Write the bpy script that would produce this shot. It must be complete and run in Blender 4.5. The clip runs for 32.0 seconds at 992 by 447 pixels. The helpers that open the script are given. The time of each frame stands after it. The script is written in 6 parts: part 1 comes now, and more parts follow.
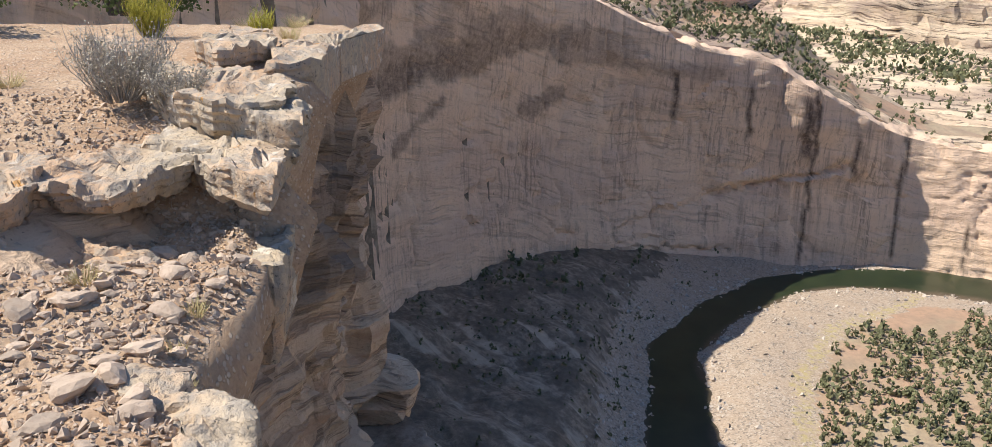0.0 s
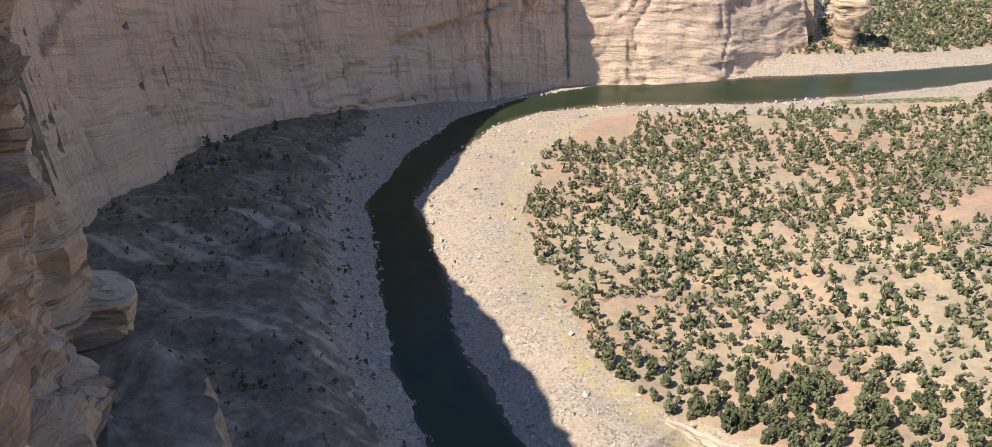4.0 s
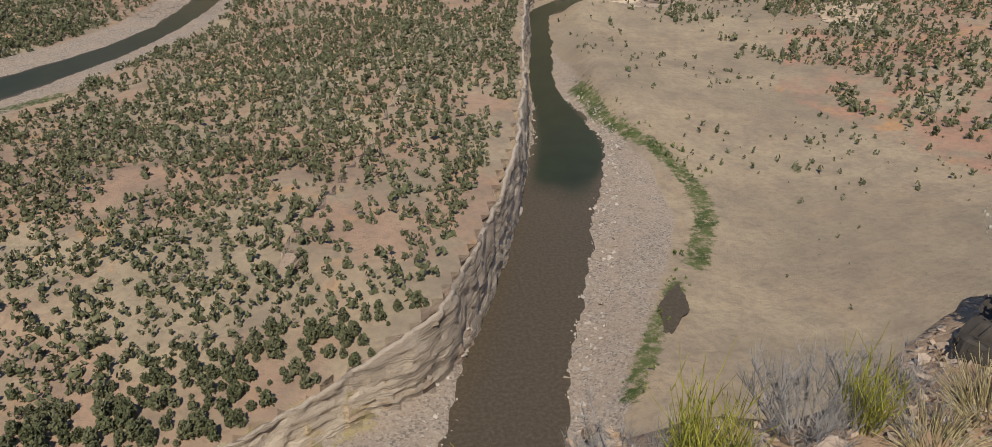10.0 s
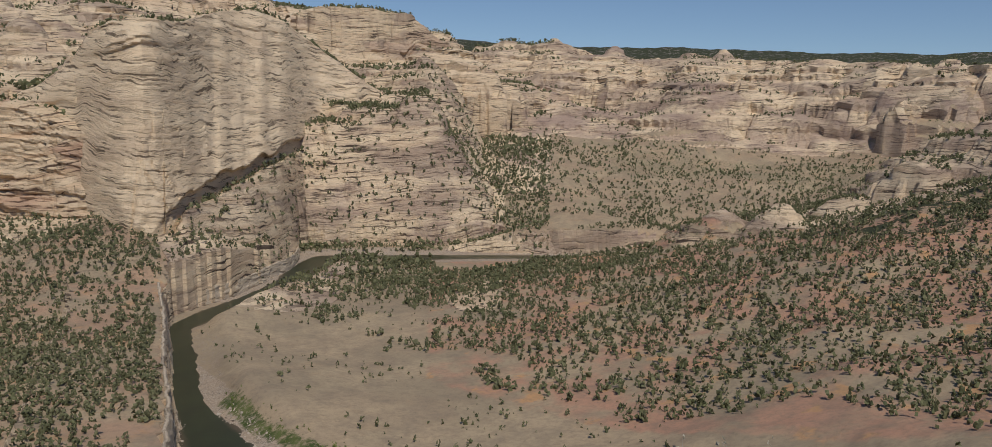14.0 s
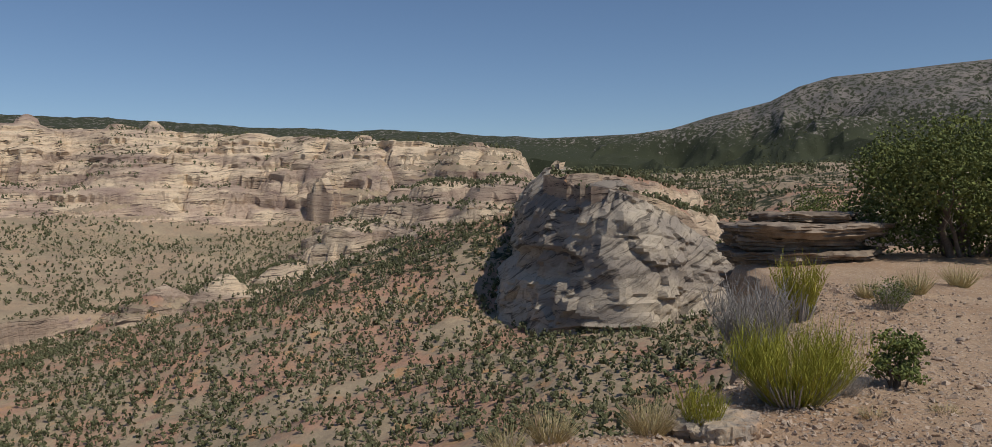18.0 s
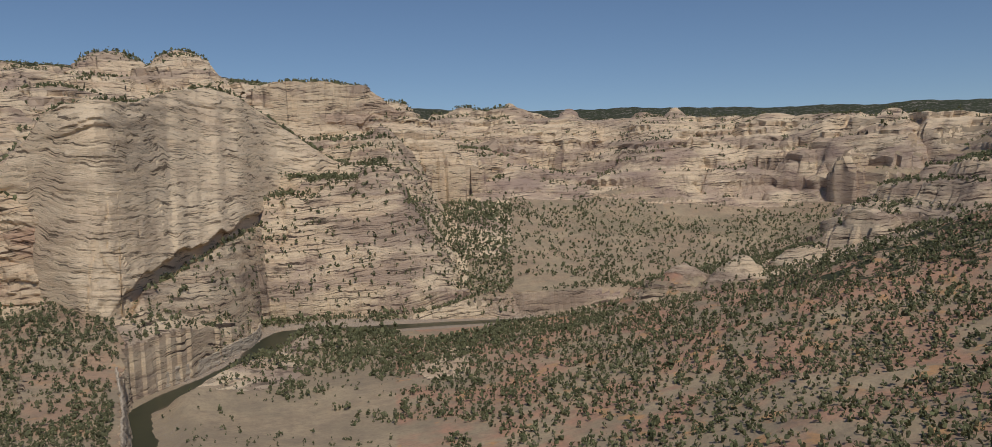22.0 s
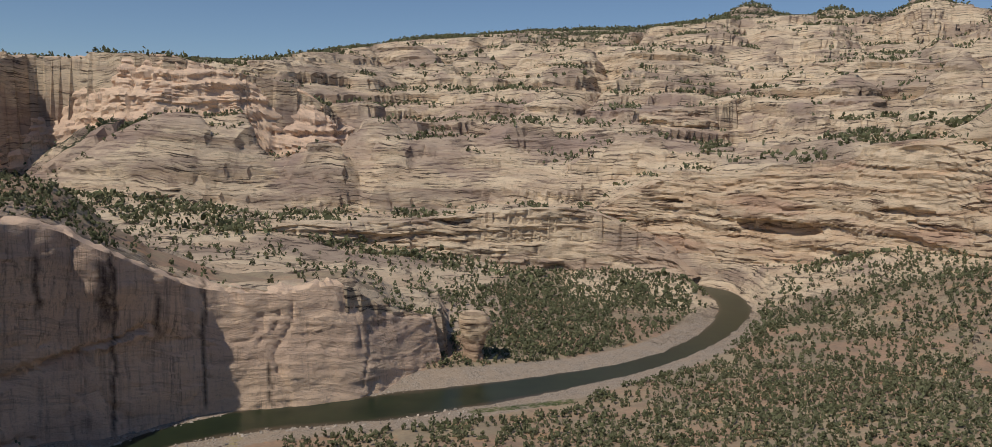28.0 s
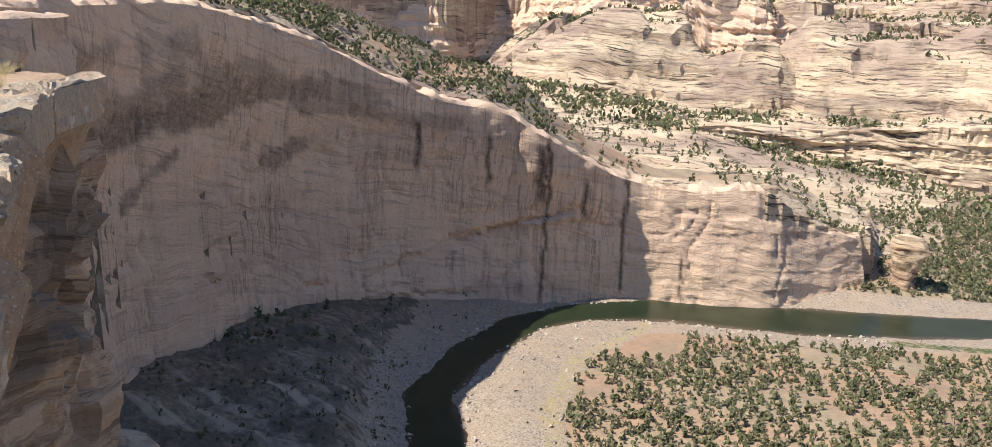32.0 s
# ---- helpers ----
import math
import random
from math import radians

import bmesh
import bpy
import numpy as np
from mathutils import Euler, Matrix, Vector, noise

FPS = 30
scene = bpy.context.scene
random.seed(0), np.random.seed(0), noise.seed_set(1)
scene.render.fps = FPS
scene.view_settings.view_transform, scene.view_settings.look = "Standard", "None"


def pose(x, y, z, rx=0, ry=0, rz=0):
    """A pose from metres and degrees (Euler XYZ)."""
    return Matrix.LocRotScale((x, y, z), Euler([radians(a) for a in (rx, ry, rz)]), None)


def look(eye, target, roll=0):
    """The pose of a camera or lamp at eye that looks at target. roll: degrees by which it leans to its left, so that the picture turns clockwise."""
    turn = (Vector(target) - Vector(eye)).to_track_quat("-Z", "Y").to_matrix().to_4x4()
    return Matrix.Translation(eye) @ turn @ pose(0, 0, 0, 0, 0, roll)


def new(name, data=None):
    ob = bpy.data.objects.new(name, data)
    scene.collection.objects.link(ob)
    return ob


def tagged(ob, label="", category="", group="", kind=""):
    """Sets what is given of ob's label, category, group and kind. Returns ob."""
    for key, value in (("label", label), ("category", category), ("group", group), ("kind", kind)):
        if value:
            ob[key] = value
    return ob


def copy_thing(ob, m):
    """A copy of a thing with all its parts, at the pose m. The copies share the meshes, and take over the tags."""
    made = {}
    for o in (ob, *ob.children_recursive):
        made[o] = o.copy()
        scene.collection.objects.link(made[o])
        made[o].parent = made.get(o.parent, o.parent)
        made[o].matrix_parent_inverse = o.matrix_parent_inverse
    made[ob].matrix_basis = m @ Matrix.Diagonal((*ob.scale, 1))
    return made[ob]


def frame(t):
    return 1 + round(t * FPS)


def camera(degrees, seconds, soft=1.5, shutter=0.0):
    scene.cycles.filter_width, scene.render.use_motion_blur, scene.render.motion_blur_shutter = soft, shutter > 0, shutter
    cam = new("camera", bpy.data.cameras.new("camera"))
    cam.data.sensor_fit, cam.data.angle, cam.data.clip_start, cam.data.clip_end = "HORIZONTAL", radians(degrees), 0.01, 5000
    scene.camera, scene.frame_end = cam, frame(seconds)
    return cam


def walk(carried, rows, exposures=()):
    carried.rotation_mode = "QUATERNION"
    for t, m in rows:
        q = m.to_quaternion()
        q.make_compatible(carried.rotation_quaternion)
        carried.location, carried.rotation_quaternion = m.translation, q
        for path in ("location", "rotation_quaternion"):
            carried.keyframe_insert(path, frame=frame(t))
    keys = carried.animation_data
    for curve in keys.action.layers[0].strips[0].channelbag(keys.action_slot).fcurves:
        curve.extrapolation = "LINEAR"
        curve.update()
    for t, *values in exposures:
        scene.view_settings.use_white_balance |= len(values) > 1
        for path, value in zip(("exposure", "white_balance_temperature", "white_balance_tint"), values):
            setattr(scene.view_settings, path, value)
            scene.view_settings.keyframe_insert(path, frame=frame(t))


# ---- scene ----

# ---- camera ----
EYE_Z = 150.0  # eye height above the river, metres
cam = camera(60.55, 32.0, soft=0.5)
# seconds, azimuth (0 = +y, clockwise), elevation, roll in degrees
PATH = [
    (0.0, -69.86, -16.96, -0.90),
    (0.5, -68.66, -18.65, -0.09),
    (1.0, -67.30, -19.60, 1.11),
    (1.5, -63.36, -21.52, 0.80),
    (2.0, -60.08, -22.16, 1.01),
    (2.5, -57.13, -23.62, 1.53),
    (4.5, -45.40, -27.81, 2.42),
    (5.0, -41.38, -30.13, 2.43),
    (5.5, -39.88, -33.44, 3.48),
    (6.0, -36.38, -34.49, 3.03),
    (6.5, -30.02, -34.71, 1.51),
    (7.0, -23.99, -35.04, 0.92),
    (7.5, -15.34, -35.14, 0.24),
    (8.0, -9.54, -35.00, -0.02),
    (8.5, -4.89, -34.49, -0.57),
    (9.0, -0.03, -32.56, -0.72),
    (9.5, 4.72, -29.46, -0.99),
    (10.0, 9.27, -27.12, -1.47),
    (10.5, 11.22, -24.75, -0.53),
    (11.0, 14.59, -22.65, -0.37),
    (11.5, 19.11, -18.61, -0.87),
    (12.0, 20.93, -15.13, -0.71),
    (12.5, 22.27, -11.98, -0.54),
    (13.0, 24.58, -9.41, -0.72),
    (13.5, 27.60, -8.12, -1.04),
    (14.0, 32.44, -6.53, -1.42),
    (14.5, 37.84, -5.10, -1.73),
    (16.5, 56.55, -1.44, -0.98),
    (17.0, 61.68, -1.31, -0.65),
    (17.5, 65.99, -1.37, -0.19),
    (18.0, 68.79, -1.36, 0.33),
    (18.5, 68.96, -1.34, 0.80),
    (19.0, 68.86, -1.31, 0.85),
    (19.5, 67.59, -1.36, 1.01),
    (20.0, 63.11, -1.40, 1.17),
    (20.5, 56.23, -1.36, 1.43),
    (21.0, 50.01, -1.43, 1.48),
    (21.5, 42.48, -1.75, 1.50),
    (22.0, 34.96, -2.17, 1.19),
    (22.5, 28.17, -2.61, 0.91),
    (23.0, 23.71, -3.23, 0.39),
    (23.5, 18.50, -3.94, 0.52),
    (24.0, 13.92, -4.27, 0.70),
    (24.5, 8.47, -4.46, 0.68),
    (25.0, 2.63, -4.64, 0.59),
    (25.5, -1.97, -4.76, 0.11),
    (26.0, -7.04, -4.85, -0.09),
    (26.5, -11.33, -5.00, -0.16),
    (28.5, -28.88, -5.51, -1.46),
    (29.0, -32.36, -5.45, -1.66),
    (29.5, -33.93, -5.22, -1.80),
    (30.0, -35.73, -5.21, -1.94),
    (30.5, -40.89, -5.72, -1.88),
    (31.0, -46.39, -7.18, -1.84),
    (31.5, -50.42, -9.32, -2.07),
    (32.0, -52.56, -13.12, -2.70),
]


def aim(az, el, roll, eye):
    """A pose at eye that looks along an azimuth and elevation; roll > 0 lifts the right side."""
    a, e = radians(az), radians(el)
    way = Vector((math.sin(a) * math.cos(e), math.cos(a) * math.cos(e), math.sin(e)))
    return look(eye, Vector(eye) + way * 100, -roll)


walk(cam, [(t, aim(az, el, roll, (0.0, 0.0, EYE_Z))) for t, az, el, roll in PATH],
     exposures=[(t, e, 6850, 11) for t, e in ((0.0, 0.72), (2.0, 0.85), (5.0, 0.85), (6.5, 0.62), (7.0, 0.45), (8.0, 0.05), (10.0, -0.2), (12.0, -0.3), (14.0, -0.66), (17.0, -0.6), (19.0, -0.52), (22.0, -0.75), (24.0, -0.66), (29.0, -0.65), (30.5, -0.35), (31.0, 0.05), (32.0, 0.6))])

# ---- world and sun ----
SUN_AZ, SUN_EL = -163.0, 51.5
world = bpy.data.worlds.new("sky")
scene.world = world
world.use_nodes = True
wn = world.node_tree.nodes
sky = wn.new("ShaderNodeTexSky")
sky.sky_type, sky.sun_disc = "NISHITA", False
sky.sun_elevation, sky.sun_rotation = radians(SUN_EL), radians(SUN_AZ)
sky.altitude, sky.air_density, sky.dust_density, sky.ozone_density = 1700, 1.0, 0.0, 5.5
wn["Background"].inputs["Strength"].default_value = 0.114
world.node_tree.links.new(sky.outputs[0], wn["Background"].inputs[0])
sun = new("sun", bpy.data.lights.new("sun", "SUN"))
sun.data.energy, sun.data.angle, sun.data.color = 4.0, radians(0.53), (1.0, 0.95, 0.87)
sa, se = radians(SUN_AZ), radians(SUN_EL)
sun.matrix_world = look(Vector((math.sin(sa) * math.cos(se), math.cos(sa) * math.cos(se), math.sin(se))) * 500, (0, 0, 0))

# ---- materials ----


class Nodes:
    """Small helper to write node materials."""

    def __init__(self, name):
        self.m = bpy.data.materials.new(name)
        self.m.use_nodes = True
        self.t = self.m.node_tree
        self.b = self.t.nodes["Principled BSDF"]
        self.pos = self.t.nodes.new("ShaderNodeNewGeometry").outputs["Position"]

    def node(self, kind, **props):
        n = self.t.nodes.new(kind)
        for k, v in props.items():
            setattr(n, k, v)
        return n

    def put(self, socket, value):
        if isinstance(value, bpy.types.NodeSocket):
            self.t.links.new(value, socket)
        else:
            socket.default_value = value

    def mapped(self, scale=(1, 1, 1), rot=(0, 0, 0), src=None):
        n = self.node("ShaderNodeMapping")
        self.put(n.inputs[0], src or self.pos)
        n.inputs["Scale"].default_value = scale
        n.inputs["Rotation"].default_value = [radians(a) for a in rot]
        return n.outputs[0]

    def noise(self, scale, detail=4, rough=0.55, src=None, distort=0.0):
        n = self.node("ShaderNodeTexNoise")
        self.put(n.inputs["Vector"], src or self.pos)
        n.inputs["Scale"].default_value = scale
        n.inputs["Detail"].default_value = detail
        n.inputs["Roughness"].default_value = rough
        n.inputs["Distortion"].default_value = distort
        return n.outputs[0]

    def voronoi(self, scale, src=None, feature="F1", out="Distance"):
        n = self.node("ShaderNodeTexVoronoi", feature=feature)
        self.put(n.inputs["Vector"], src or self.pos)
        n.inputs["Scale"].default_value = scale
        return n.outputs[out]

    def ramp(self, fac, lo, hi, a=0.0, b=1.0):
        n = self.node("ShaderNodeMapRange", interpolation_type="SMOOTHSTEP")
        self.put(n.inputs[0], fac)
        for i, v in ((1, lo), (2, hi), (3, a), (4, b)):
            n.inputs[i].default_value = v
        return n.outputs[0]

    def math(self, op, a, b=0.0):
        n = self.node("ShaderNodeMath", operation=op)
        self.put(n.inputs[0], a)
        self.put(n.inputs[1], b)
        return n.outputs[0]

    def mix(self, fac, a, b, mode="MIX"):
        n = self.node("ShaderNodeMix", data_type="RGBA", blend_type=mode)
        self.put(n.inputs[0], fac)
        for i, v in ((6, a), (7, b)):
            self.put(n.inputs[i], (*v, 1) if isinstance(v, tuple) else v)
        return n.outputs[2]

    def bump(self, height, strength=0.5, dist=0.5, base=None):
        n = self.node("ShaderNodeBump")
        n.inputs["Strength"].default_value = strength
        n.inputs["Distance"].default_value = dist
        self.put(n.inputs["Height"], height)
        if base is not None:
            self.put(n.inputs["Normal"], base)
        return n.outputs[0]

    def attr(self, name, out="Fac"):
        n = self.node("ShaderNodeAttribute", attribute_name=name)
        return n.outputs[out]

    def steep(self, lo, hi):
        """1 where the surface is flat, 0 where it stands up."""
        g = self.node("ShaderNodeNewGeometry").outputs["True Normal"]
        s = self.node("ShaderNodeSeparateXYZ")
        self.put(s.inputs[0], g)
        return self.ramp(s.outputs[2], lo, hi)

    def done(self, color, rough=0.9, normal=None, spec=0.2):
        self.put(self.b.inputs["Base Color"], color if isinstance(color, bpy.types.NodeSocket) else (*color, 1))
        self.put(self.b.inputs["Roughness"], rough)
        self.b.inputs["Specular IOR Level"].default_value = spec
        if normal is not None:
            self.put(self.b.inputs["Normal"], normal)
        return self.m


def bedded(n, unit=1.0, tilt=3.0):
    """Bedding along tilted, gently warped beds: broad bands, ledge lines, a mask of partings and painted ledge shade,
    and a mask that breaks them.
    """
    x = n.node("ShaderNodeSeparateXYZ")
    n.put(x.inputs[0], n.mapped((1 / unit, 1 / unit, 1 / unit), (tilt, tilt * 0.6, 0)))
    warp = n.math("ADD", n.math("MULTIPLY", n.noise(0.008 / unit, 3, 0.5), 34.0), n.math("MULTIPLY", n.noise(0.05 / unit, 3, 0.55), 6.0))
    v = n.node("ShaderNodeCombineXYZ")
    n.put(v.inputs[0], x.outputs[0])
    n.put(v.inputs[1], x.outputs[1])
    n.put(v.inputs[2], n.math("ADD", x.outputs[2], warp))
    v = v.outputs[0]
    bands = n.noise(1.0, 5, 0.62, n.mapped((0.007, 0.007, 0.15), src=v))
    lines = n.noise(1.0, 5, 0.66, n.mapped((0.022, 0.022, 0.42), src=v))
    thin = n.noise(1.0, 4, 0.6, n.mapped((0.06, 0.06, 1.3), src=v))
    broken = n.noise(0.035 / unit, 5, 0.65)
    parting_shade = n.math("MAXIMUM", n.math("MULTIPLY", n.ramp(lines, 0.545, 0.61), n.ramp(broken, 0.36, 0.48)),
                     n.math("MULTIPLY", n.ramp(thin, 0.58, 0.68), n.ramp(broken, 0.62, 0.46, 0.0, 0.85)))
    return bands, lines, thin, parting_shade


def rock_colour(n, beds, light, warm, dark, ledge_shade, unit=1.0, band=1.0, stain=0.72):
    """Cream and tan beds with stained patches, weathered grain and partings darkened to stand in for ledge shade."""
    bands, lines, thin, parting_shade = beds
    broad = n.noise(1.0, 5, 0.6, n.mapped((0.0065 / unit, 0.0065 / unit, 0.028 / unit)))
    patch = n.ramp(n.noise(0.019 / unit, 4, 0.6), 0.38, 0.54, 0.4, 1.0)
    grain = n.noise(0.6 / unit, 6, 0.72)
    c = n.mix(n.math("MULTIPLY", n.ramp(bands, 0.43, 0.64), 0.85 * band), light, warm)
    c = n.mix(n.math("MULTIPLY", n.ramp(lines, 0.50, 0.66, 0.0, 0.55 * band), patch), c, tuple(v * 0.66 for v in warm))
    c = n.mix(n.ramp(thin, 0.42, 0.30, 0.0, 0.6 * band), c, tuple(min(0.93, v * 1.14) for v in light))
    c = n.mix(n.math("MULTIPLY", n.ramp(broad, 0.48, 0.60), stain), c, dark)
    c = n.mix(n.ramp(grain, 0.52, 0.74, 0.0, 0.55), c, tuple(v * 0.5 for v in warm))
    # dark lines at the partings: shade under ledges, painted into the colour
    c = n.mix(n.math("MULTIPLY", n.math("MULTIPLY", parting_shade, patch), ledge_shade), c, tuple(v * 0.22 for v in dark))
    return c, grain


def rock_relief(n, beds, grain, unit=1.0, share=1.0, depth=1.0):
    bands, lines, thin, parting_shade = beds
    h = n.math("SUBTRACT", n.math("MULTIPLY", n.math("SUBTRACT", 1.0, lines), 1.6), n.math("ADD", n.math("MULTIPLY", parting_shade, 0.5), n.math("MULTIPLY", thin, 0.5)))
    nb = n.bump(h if share == 1.0 else n.math("MULTIPLY", h, share), 0.7, 1.9 * unit * depth)
    return n.bump(grain if share == 1.0 else n.math("MULTIPLY", grain, share), 0.8, 1.1 * unit, nb)


def sandstone(name, light, warm, dark, streaks=0.5, tilt=3.0, unit=1.0, ledge_shade=0.75, fine_drip=0.0, band=1.0, stain=0.72):
    """Bedded sandstone: beds, thin partings with ledge shade painted in, broad stain patches, dark drip streaks on the
    steep faces.
    """
    n = Nodes(name)
    beds = bedded(n, unit, tilt)
    c, grain = rock_colour(n, beds, light, warm, dark, ledge_shade, unit, band, stain)
    drip = n.noise(1.0, 6, 0.7, n.mapped((0.22 / unit, 0.22 / unit, 0.010 / unit)), 0.3)
    drip = n.math("MULTIPLY", n.ramp(drip, 0.48, 0.70), n.ramp(n.noise(0.012 / unit, 4, 0.6), 0.46, 0.66))
    stand = n.math("SUBTRACT", 1.0, n.steep(0.2, 0.5))
    c = n.mix(n.math("MULTIPLY", n.math("MULTIPLY", drip, stand), streaks), c, tuple(v * 0.35 for v in dark))
    if fine_drip:
        wisps = n.noise(1.0, 5, 0.75, n.mapped((0.55 / unit, 0.55 / unit, 0.022 / unit)), 0.15)
        wisps = n.math("MULTIPLY", n.ramp(wisps, 0.47, 0.66), n.ramp(n.noise(1.0, 4, 0.6, n.mapped((0.03, 0.03, 0.014))), 0.40, 0.62))
        c = n.mix(n.math("MULTIPLY", n.math("MULTIPLY", wisps, stand), fine_drip), c, tuple(v * 0.42 for v in dark))
        scar = n.ramp(n.noise(0.06, 5, 0.7, None, 1.2), 0.60, 0.68)
        c = n.mix(n.math("MULTIPLY", n.math("MULTIPLY", scar, stand), 0.35), c, tuple(min(0.9, v * 1.05) for v in light))
    c = n.mix(n.math("MULTIPLY", n.attr("stain"), n.ramp(grain, 0.3, 0.6, 0.55, 0.95)), c, tuple(v * 0.18 for v in dark))
    return n.done(c, 0.92, rock_relief(n, beds, grain, unit, 1.0, band))


def terrain_material():
    """Valley soil, gravel, sand, green flats, bedrock and far woods by the land's zones."""
    n = Nodes("valley_soil_and_rock")
    z = n.node("ShaderNodeSeparateColor")
    n.put(z.inputs[0], n.attr("zone", "Color"))
    rockz, gravel, green = z.outputs[0], z.outputs[1], z.outputs[2]
    broad = n.noise(0.014, 5, 0.6)
    fine = n.noise(0.35, 6, 0.7)
    mid = n.noise(0.07, 5, 0.65)
    tiny = n.noise(2.2, 4, 0.7)
    soil = n.mix(n.ramp(broad, 0.38, 0.66), (0.36, 0.29, 0.20), (0.48, 0.38, 0.255))
    soil = n.mix(n.math("MULTIPLY", n.ramp(n.noise(0.02, 4, 0.6), 0.42, 0.60), n.attr("red")), soil, (0.50, 0.29, 0.20))
    soil = n.mix(n.math("MULTIPLY", n.ramp(n.noise(0.045, 4, 0.6), 0.58, 0.66), n.attr("red")), soil, (0.56, 0.33, 0.17))
    soil = n.mix(n.ramp(mid, 0.4, 0.7, 0.0, 0.5), soil, (0.24, 0.195, 0.15))
    soil = n.mix(n.ramp(fine, 0.4, 0.75, 0.0, 0.5), soil, (0.21, 0.165, 0.125))
    down = n.noise(1.0, 5, 0.6, n.mapped((0.16, 0.018, 0.018), src=n.mapped((1, 1, 1), (0, 0, 65))), 0.2)
    scree = n.mix(n.ramp(fine, 0.35, 0.7), (0.18, 0.145, 0.11), (0.37, 0.30, 0.225))
    scree = n.mix(n.ramp(mid, 0.42, 0.62, 0.0, 0.6), scree, (0.115, 0.095, 0.075))
    scree = n.mix(n.math("MULTIPLY", n.ramp(down, 0.53, 0.66, 0.0, 0.6), n.ramp(mid, 0.58, 0.42)), scree, (0.60, 0.51, 0.40))
    soil = n.mix(n.attr("scree"), soil, scree)
    stones = n.ramp(n.voronoi(0.9), 0.1, 0.5)
    cobble = n.node("ShaderNodeSeparateColor")
    n.put(cobble.inputs[0], n.voronoi(1.5, None, "F1", "Color"))
    pale = n.mix(n.ramp(tiny, 0.3, 0.7), (0.38, 0.30, 0.23), (0.53, 0.43, 0.335))
    pale = n.mix(n.math("MULTIPLY", stones, 0.4), pale, (0.25, 0.215, 0.18))
    pale = n.mix(n.ramp(cobble.outputs[0], 0.72, 0.8, 0.0, 0.4), pale, (0.56, 0.50, 0.425))
    pale = n.mix(n.ramp(cobble.outputs[1], 0.78, 0.84, 0.0, 0.7), pale, (0.17, 0.145, 0.12))
    pale = n.mix(n.ramp(mid, 0.42, 0.60, 0.0, 0.4), pale, (0.45, 0.345, 0.25))
    pale = n.mix(n.ramp(n.noise(0.16, 5, 0.7), 0.56, 0.68, 0.0, 0.5), pale, (0.27, 0.22, 0.17))
    edge = n.math("ADD", gravel, n.math("MULTIPLY", n.math("SUBTRACT", fine, 0.5), 0.9))
    c = n.mix(n.ramp(edge, 0.3, 0.65), soil, pale)
    beds = bedded(n)
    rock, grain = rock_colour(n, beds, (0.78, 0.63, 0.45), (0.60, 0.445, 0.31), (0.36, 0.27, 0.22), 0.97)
    rock = n.mix(n.ramp(n.math("ADD", n.noise(0.014, 5, 0.6), n.math("MULTIPLY", n.attr("mauve"), 0.14)), 0.56, 0.70, 0.0, 0.55), rock, (0.38, 0.275, 0.235))
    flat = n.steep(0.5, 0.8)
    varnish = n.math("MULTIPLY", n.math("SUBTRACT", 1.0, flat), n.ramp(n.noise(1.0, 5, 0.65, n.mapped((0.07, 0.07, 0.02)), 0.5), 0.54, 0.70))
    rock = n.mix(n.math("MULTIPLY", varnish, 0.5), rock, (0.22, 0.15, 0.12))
    bare = n.math("MAXIMUM", rockz, n.math("SUBTRACT", 1.0, flat))
    bare = n.math("MULTIPLY", bare, n.math("SUBTRACT", 1.0, n.math("MULTIPLY", n.attr("scree"), 0.9)))
    bare = n.ramp(n.math("ADD", bare, n.math("MULTIPLY", n.math("SUBTRACT", fine, 0.5), 0.9)), 0.35, 0.65)
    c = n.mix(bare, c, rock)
    # distant ground turns cool grey, a haze tint mixed into its colour
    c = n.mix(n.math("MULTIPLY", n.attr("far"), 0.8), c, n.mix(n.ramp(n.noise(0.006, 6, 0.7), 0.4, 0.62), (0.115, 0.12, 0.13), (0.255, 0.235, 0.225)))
    wd = n.math("MULTIPLY", n.ramp(n.math("ADD", n.attr("woods"), n.math("MULTIPLY", n.math("SUBTRACT", n.noise(0.05, 5, 0.75), 0.5), 2.2)), 0.45, 0.62), n.math("MAXIMUM", flat, n.attr("far")))
    c = n.mix(wd, c, n.mix(fine, (0.03, 0.038, 0.022), (0.065, 0.073, 0.042)))
    g = n.ramp(n.math("ADD", green, n.math("MULTIPLY", n.math("SUBTRACT", fine, 0.5), 1.3)), 0.45, 0.8)
    c = n.mix(g, c, n.mix(n.ramp(mid, 0.35, 0.65), (0.055, 0.085, 0.025), (0.14, 0.16, 0.06)))
    straw = n.ramp(n.math("ADD", n.attr("straw"), n.math("MULTIPLY", n.math("SUBTRACT", fine, 0.5), 1.6)), 0.5, 0.8, 0.0, 0.75)
    c = n.mix(straw, c, n.mix(tiny, (0.30, 0.26, 0.10), (0.56, 0.46, 0.22)))
    nb = rock_relief(n, beds, grain, 1.0, bare)
    nb = n.bump(n.math("MULTIPLY", fine, n.math("SUBTRACT", 1.0, n.math("MULTIPLY", bare, 0.7))), 0.7, 0.9, nb)
    nb = n.bump(tiny, 0.5, 0.35, nb)
    return n.done(c, 0.95, nb)


